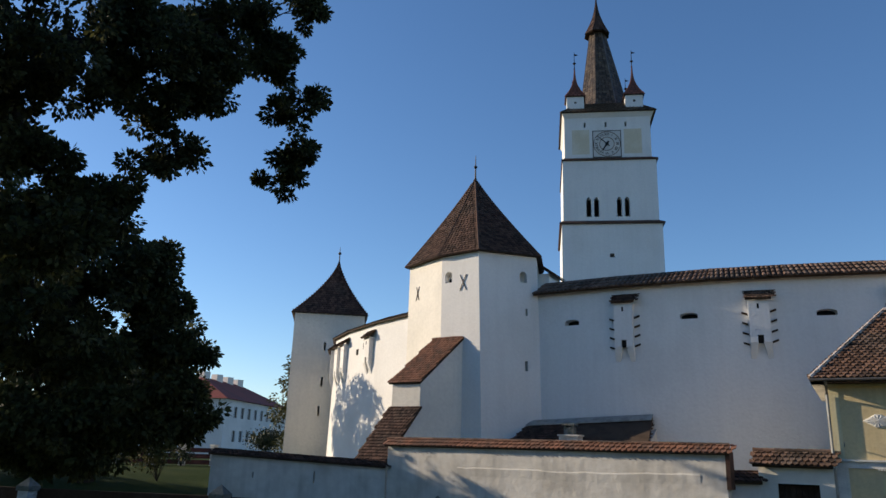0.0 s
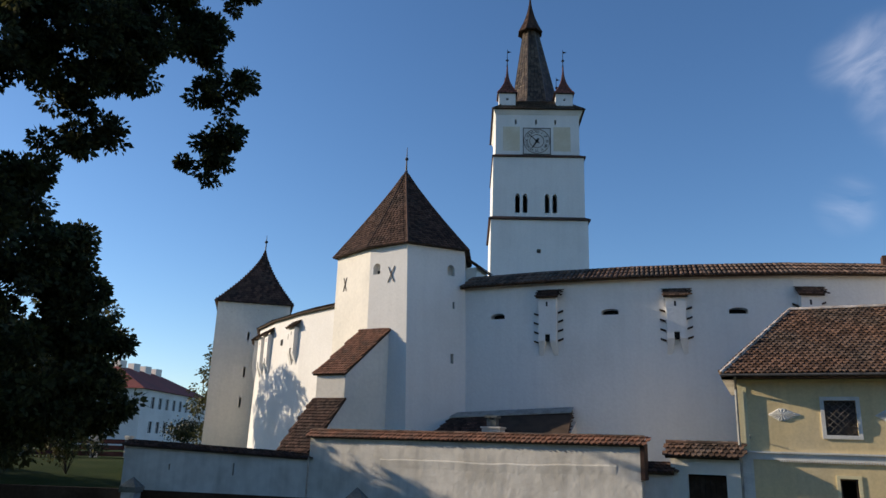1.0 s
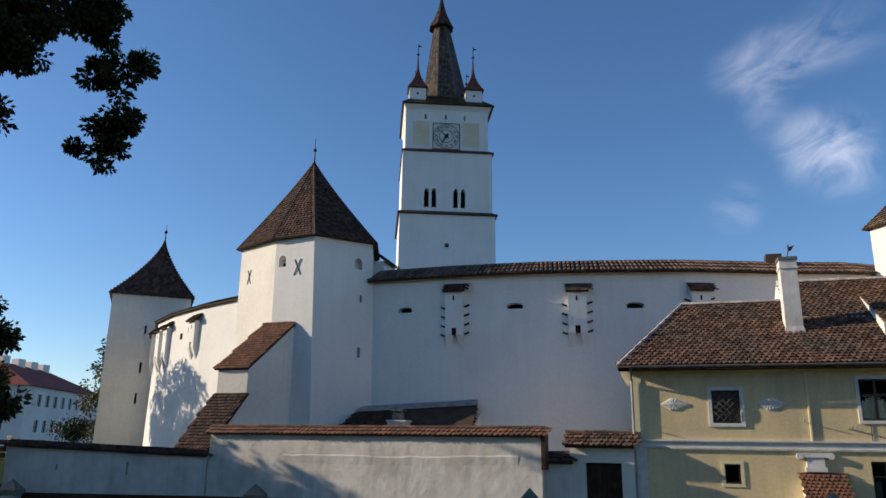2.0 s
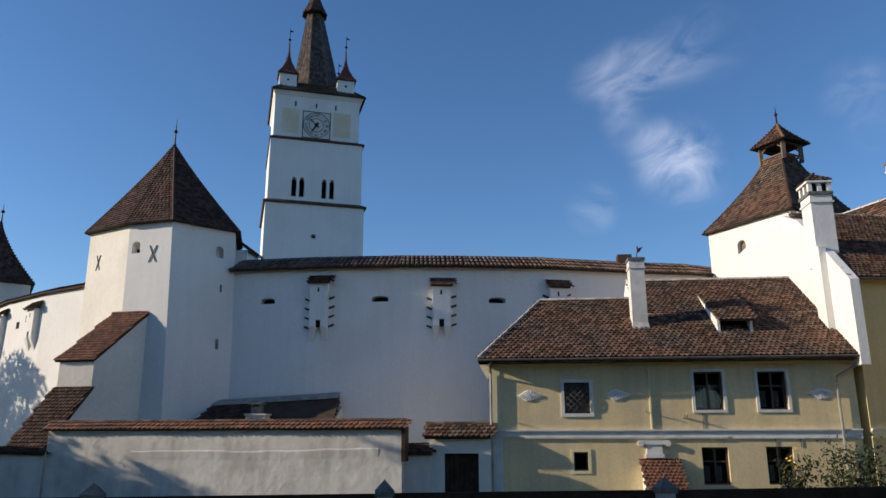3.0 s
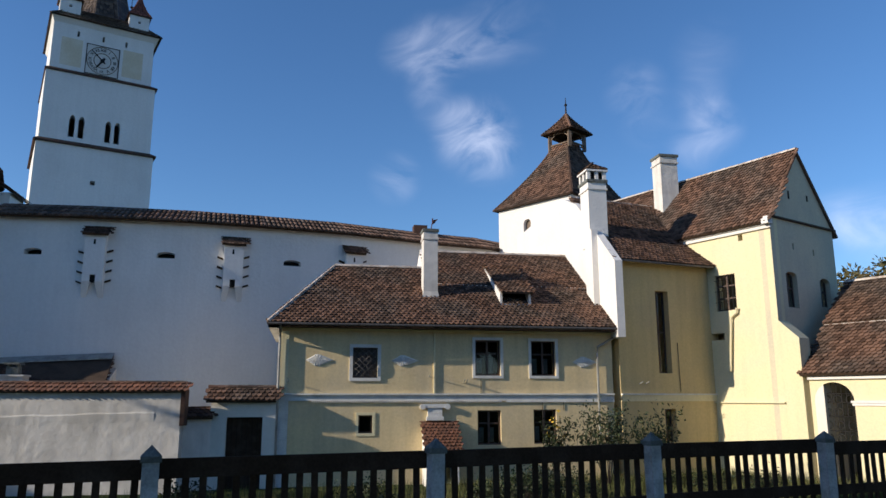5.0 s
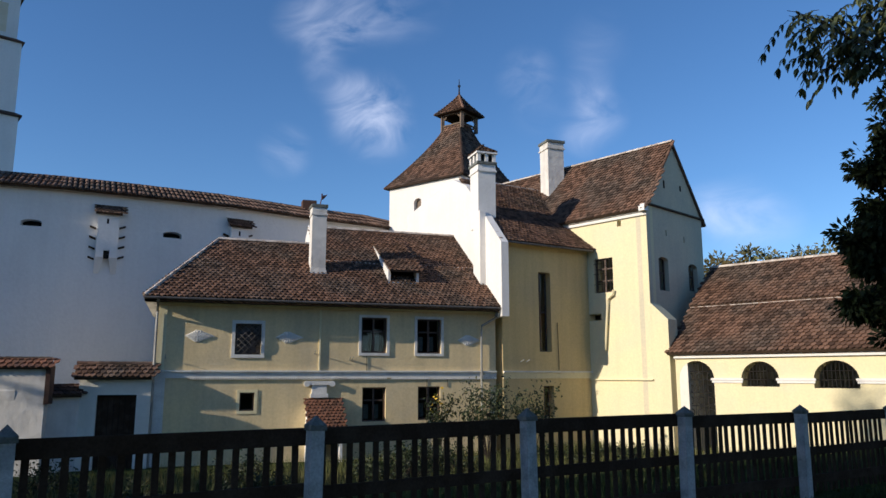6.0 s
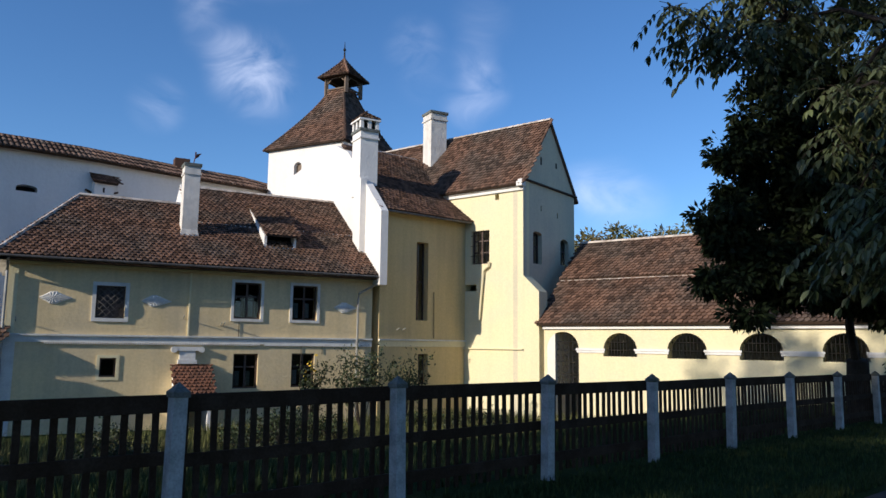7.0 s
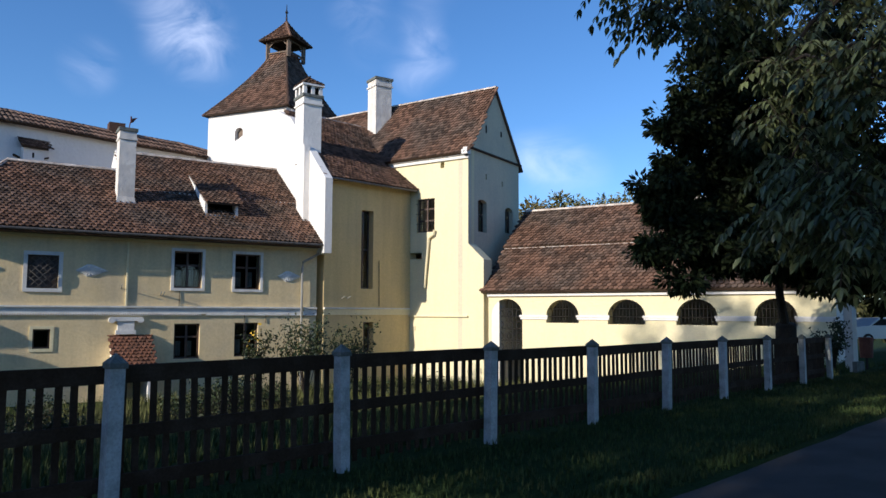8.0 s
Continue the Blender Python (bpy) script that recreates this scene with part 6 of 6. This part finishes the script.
def frond_tree(name, label, foot, crotch, tufts_at, mat, leaflet=0.13, seed=5, trunk_r=0.2):
    """Hanging branches of compound leaves: each tuft (x, y, z, radius, fronds) has rachises that arch out and down, with leaflets in pairs."""
    rng = random.Random(seed)
    top = thing(name, label, "tree", name.replace("_", " ") + "s")
    foot, crotch = Vector(foot), Vector(crotch)
    Geo().tube([foot - Vector((0, 0, 0.25)), foot.lerp(crotch, 0.35) + Vector((0.08, 0.05, 0)), foot.lerp(crotch, 0.7), crotch], [trunk_r * k for k in (1.4, 1.0, 0.9, 0.75)], 12).put("trunk", BARK, top, smooth=True)
    wood, leaf, forks = Geo(), Geo(), [(crotch, 0.06)]
    for x, y, z, rad, fronds in tufts_at:
        c = Vector((x, y, z))
        start, girth = min(forks, key=lambda q: (q[0] - c).length)
        girth *= 0.8
        forks.append((c, girth))
        mid = (start + c) / 2 + Vector((0, 0, 0.12 * (c - start).length))
        wood.tube([start, mid, c], [girth, girth * 0.75, girth * 0.45], 6)
        for i in range(fronds):
            a = rng.uniform(0, 2 * math.pi)
            out = Vector((math.cos(a), math.sin(a), rng.uniform(-0.5, 0.35)))
            o = c + Vector((rng.uniform(-1, 1), rng.uniform(-1, 1), rng.uniform(-0.8, 0.8))) * rad * 0.75
            ln = rng.uniform(0.26, 0.42)
            n = 5
            pts = [o + out * (ln * k / n) + Vector((0, 0, -0.55 * ln * (k / n) ** 2)) for k in range(n + 1)]
            wood.tube(pts, 0.004, 3)
            for k in range(1, n + 1):
                d = (pts[k] - pts[k - 1]).normalized()
                sd = d.cross(Vector((0, 0, 1))).normalized()
                for sgn in ((-1, 1, 0) if k == n else (-1, 1)):
                    w = (d * (0.75 if sgn else 1.0) + sd * sgn * 0.8 + Vector((0, 0, -0.55 + rng.uniform(-0.25, 0.2)))).normalized()
                    size = leaflet * rng.uniform(0.75, 1.2) * (0.75 + 0.35 * k / n)
                    across = w.cross(Vector((rng.uniform(-0.3, 0.3), rng.uniform(-0.3, 0.3), 1))).normalized()
                    up = across.cross(w)
                    q = pts[k]
                    m1, m2 = q + w * size * 0.35, q + w * size * 0.72
                    hw = size * 0.19
                    leaf.add([q, m1 + across * hw + up * 0.012, m2 + across * hw * 0.75 + up * 0.006, q + w * size - up * 0.01, m2 - across * hw * 0.75 + up * 0.006, m1 - across * hw + up * 0.012, m1, m2],
                             [(0, 6, 1), (6, 7, 2, 1), (7, 3, 2), (0, 5, 6), (6, 5, 4, 7), (7, 4, 3)])
    wood.put("branch_work", BARK, top)
    tagged(raw("leaves", leaf.v, leaf.f, mat, top), kind="stuff")
    return top


frond_tree("walnut_tree", "near walnut branches with long leaves coloured as sunlit", (10.6, 1.4, 0), (9.6, 2.6, 4.2),
           [(8.6, 3.2, 4.8, 0.6, 34), (7.6, 4.2, 4.9, 0.5, 40), (7.4, 5.4, 5.4, 0.5, 50), (8.1, 4.9, 6.1, 0.6, 56), (7.6, 5.5, 6.1, 0.5, 46), (7.1, 5.7, 5.8, 0.4, 34), (6.8, 5.6, 5.1, 0.3, 26), (6.65, 5.75, 5.15, 0.3, 22), (6.5, 5.95, 5.45, 0.2, 12), (6.3, 6.15, 5.6, 0.14, 7),
            (7.1, 4.5, 4.2, 0.34, 34), (6.8, 3.85, 4.0, 0.34, 34), (6.5, 3.3, 3.95, 0.28, 24), (6.95, 4.42, 3.75, 0.24, 18), (6.5, 3.35, 3.6, 0.22, 18), (7.05, 4.25, 3.4, 0.24, 10),
            (7.9, 3.0, 3.1, 0.4, 20), (6.7, 3.95, 2.95, 0.32, 34), (6.95, 4.4, 3.15, 0.22, 14), (6.55, 4.1, 2.65, 0.28, 28), (6.35, 3.5, 2.7, 0.3, 32), (6.45, 3.3, 2.95, 0.22, 16), (6.3, 3.2, 2.4, 0.2, 18), (6.7, 3.9, 2.45, 0.22, 18), (6.4, 3.4, 2.2, 0.2, 14), (6.8, 4.65, 2.65, 0.16, 8)],
           SUNLIT_LEAF, 0.125, 154)
# Oaks added mostly out of view to shade the lawn, barn and walls.
for k, (x, y, h) in enumerate(((-25.0, 1.5, 16.5), (-21.0, -4.5, 11.0), (-29.0, 6.2, 16.5), (-35.0, 16.5, 8.5), (-37.0, 9.5, 11.0), (-46.0, 18.0, 9.0), (-31.5, 23.0, 4.8), (-46.5, 38.8, 9.0))):
    w = 3.4 if y > 20 else 5.0
    tree("oak_tree", "tall oak shading the lawn", (x, y, ground_z(x, y)), [(x, y, h, w, w, h * 0.38, 110), (x + 1.0, y + 0.8, h * 0.62, w * 0.7, w * 0.7, h * 0.22, 50)], OAK_LEAF, 0.28, 70, 0.4, 0.35, 160 + k, 0.65, 0.2, 0.42)

# Trees mostly out of view, added to cut the skylight on path and lawn.
tree("shade_tree", "added tree, mostly out of view, keeping skylight off the path", (-3.0, -4.5, 0), [(-2.5, -4.0, 8.0, 4.0, 3.0, 2.4, 70), (3.5, -3.5, 8.0, 3.5, 2.6, 2.0, 60)], SHADE_LEAF, 0.3, 70, 0.35, 0.4, 167, 0.65, 0.2, 0.4)
tree("shade_tree", "added tree, mostly out of view, keeping skylight off the path", (11.0, -4.0, 0), [(9.5, -3.0, 7.5, 3.5, 2.8, 2.2, 60), (15.0, 0.5, 8.0, 3.5, 3.0, 2.4, 60), (19.0, 4.5, 8.0, 3.0, 2.5, 2.5, 60), (12.5, 2.2, 6.5, 2.5, 1.6, 1.5, 50)], SHADE_LEAF, 0.3, 70, 0.35, 0.4, 168, 0.65, 0.2, 0.4)

# A further unseen row, added only to block more sky.
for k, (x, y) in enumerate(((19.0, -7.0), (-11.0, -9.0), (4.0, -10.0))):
    tree("shade_tree", "added unseen tree that darkens the path", (x, y, 0), [(x, y, 7.5, 4.5, 4.0, 4.0, 90)], SHADE_LEAF, 0.35, 70, 0.35, 0.3, 300 + k, 0.65, 0.2, 0.45)

# ---------------------------------------------------------------- shrubs and weeds between fence and house
for k in range(6):
    x, y = -39.0 + k * 1.9, 15.0 + k * 2.1
    bush("border_shrub", "dense dark shrub at the edge of the lawn", (x, y, ground_z(x, y)), 1.3, 1.2 + 0.4 * (k % 3), 1100, OAK_LEAF, 0.16, 320 + k)
bush("flowering_shrub", "straggly shrub with yellow flowers before the house", (8.6, 25.4, -1.4), 0.6, 2.2, 700, SHRUB_LEAF, 0.11, 171)
bush("rose_bush", "tall open rose bush before the yellow house", (10.2, 24.6, -1.4), 1.1, 2.75, 1300, SHRUB_LEAF, 0.12, 172)
bush("rose_bush", "tall open rose bush before the yellow house", (12.2, 25.2, -1.4), 0.9, 2.6, 800, SHRUB_LEAF, 0.12, 173)
fg = np.random.default_rng(9)
c = np.array([(8.6, 25.2, 0.75)]) + fg.normal(size=(14, 3)) * np.array([0.3, 0.2, 0.2])
tagged(leaf_mesh("flower_heads", c, None, 0.12, FLOWER, None, 174, 0.9), "small yellow flower heads on the shrub", "flower", kind="stuff")


def tufts(name, label, n, place, h, seed, mat=None):
    """Grass blades: thin upright leaves, three to a tuft."""
    rng = np.random.default_rng(seed)
    pts = [place(rng) for _ in range(n)]
    v, f = [], []
    for x, y in pts:
        z = ground_z(x, y)
        for _ in range(4):
            a, b = rng.uniform(0, 6.28), rng.uniform(0.3, 1.0)
            hh = h * rng.uniform(0.5, 1.3)
            w = 0.012 + 0.006 * h
            ca, sa = math.cos(a), math.sin(a)
            k = len(v)
            v += [(x - sa * w, y + ca * w, z - 0.02), (x + sa * w, y - ca * w, z - 0.02), (x + ca * hh * b * 0.5, y + sa * hh * b * 0.5, z + hh)]
            f.append((k, k + 1, k + 2))
    ob = new(name, mesh_of(name, v, f, mat or BLADES))
    tagged(ob, label, "grass", kind="stuff")


def by_fence(s0, s1, o0, o1):
    def place(rng):
        p = FENCE_O + FENCE_D * rng.uniform(s0, s1) + FENCE_N * rng.uniform(o0, o1)
        return p.x, p.y
    return place


tufts("lawn_grass", "short grass of the shaded lawn", 9000, by_fence(-3, 22, -2.6, 0.0), 0.07, 181)
tufts("long_grass", "long grass and weeds behind the fence", 9000, by_fence(-8, 22, 0.15, 7.0), 0.2, 182)
tufts("yard_grass", "rough grass before the house", 9000, by_fence(-6, 22, 7.0, 18.5), 0.4, 183, YARD_BLADES)
tufts("path_edge_grass", "scruffy grass at the path's edge", 2500, by_fence(-2, 20, -2.75, -2.3), 0.09, 184)
wr = random.Random(33)
for k in range(22):
    p = FENCE_O + FENCE_D * wr.uniform(-4, 14) + FENCE_N * wr.uniform(10.0, 16.0)
    bush("weed_bush", "leafy green weeds in the yard", (p.x, p.y, ground_z(p.x, p.y)), wr.uniform(0.5, 1.0), wr.uniform(0.5, 1.1), 450, SHRUB_LEAF, 0.09, 190 + k)

# ---------------------------------------------------------------- the far end of the fence: pillar, bin, parked car, hedge
PE = FENCE_O + FENCE_D * (BAY * 7 + 2.6) + FENCE_N * 0.3
pil = thing("gate_pillar", "white plastered gate pillar at the fence's end", "pillar")
Geo().box(PE.x - 0.12, PE.y - 0.12, -0.5, PE.x + 0.12, PE.y + 0.12, 2.2).put("shaft", OLD_WHITE, pil)
Geo().box(PE.x - 0.17, PE.y - 0.17, 2.2, PE.x + 0.17, PE.y + 0.17, 2.3).put("cap", OLD_WHITE, pil)
Geo().box(PE.x - 0.2, PE.y - 0.25, -0.5, PE.x + 0.2, PE.y - 0.12, 0.3).put("foot", CAP, pil)
bush("ivy_bush", "dark bush at the end of the fence", (PE.x - 1.3, PE.y - 0.2, 0), 0.5, 1.4, 900, SHRUB_LEAF, 0.09, 230)
bn = thing("litter_bin", "small rusty red litter bin on a post", "bin")
bx, by = 22.6, 11.8
Geo().tube([(bx, by, 0.35), (bx, by, 0.95)], [0.17, 0.2], 12).put("drum", RUST, bn)
Geo().tube([(bx, by, -0.2), (bx, by, 0.4)], 0.04, 6).put("leg", IRON, bn)

car = thing("parked_car", "silver-blue hatchback parked beyond the trees", "car")
cmx = pose(41.0, 20.6, 0.0, 0, 0, -25)
side = [(-2.1, 0.35), (-2.1, 0.8), (-1.95, 0.95), (-1.2, 1.02), (-0.6, 1.42), (0.9, 1.46), (1.75, 1.0), (2.05, 0.92), (2.1, 0.35)]
Geo().extrude([cmx @ Vector((x, -0.85, z)) for x, z in side], cmx.to_3x3() @ Vector((0, 1.7, 0))).put("body", CAR_PAINT, car)
for pts in ([(-1.05, 1.04), (-0.55, 1.37), (0.05, 1.39), (0.05, 1.04)], [(0.13, 1.04), (0.13, 1.39), (0.85, 1.4), (1.45, 1.04)]):
    Geo().extrude([cmx @ Vector((x, -0.86, z)) for x, z in pts], cmx.to_3x3() @ Vector((0, 0.02, 0))).put("side_window", DARK, car)
for x in (-1.3, 1.3):
    for y in (-0.78, 0.78):
        wh = thing("wheel", "", "")
        wh.parent = car
        Geo().tube([cmx @ Vector((x, y - 0.1, 0.31)), cmx @ Vector((x, y + 0.1, 0.31))], 0.31, 16).put("tyre", RUBBER, wh)
        Geo().tube([cmx @ Vector((x, y - 0.115, 0.31)), cmx @ Vector((x, y + 0.115, 0.31))], 0.19, 12).put("rim", ZINC, wh)
for k in range(6):
    x, y = 40 + k * 5.5, 33 - k * 6.5
    tree("street_tree", "dark tree along the street beyond the barn", (x, y, -0.2), [(x, y, 4.5, 3.8, 3.8, 3.2, 110), (x, y, 1.6, 3.6, 3.6, 1.6, 90), (x + 1, y + 1, 7.5, 2.8, 2.8, 2.2, 50)], OAK_LEAF, 0.3, 60, 0.3, 0.3, 240 + k, 0.6, 0.2, 0.6)
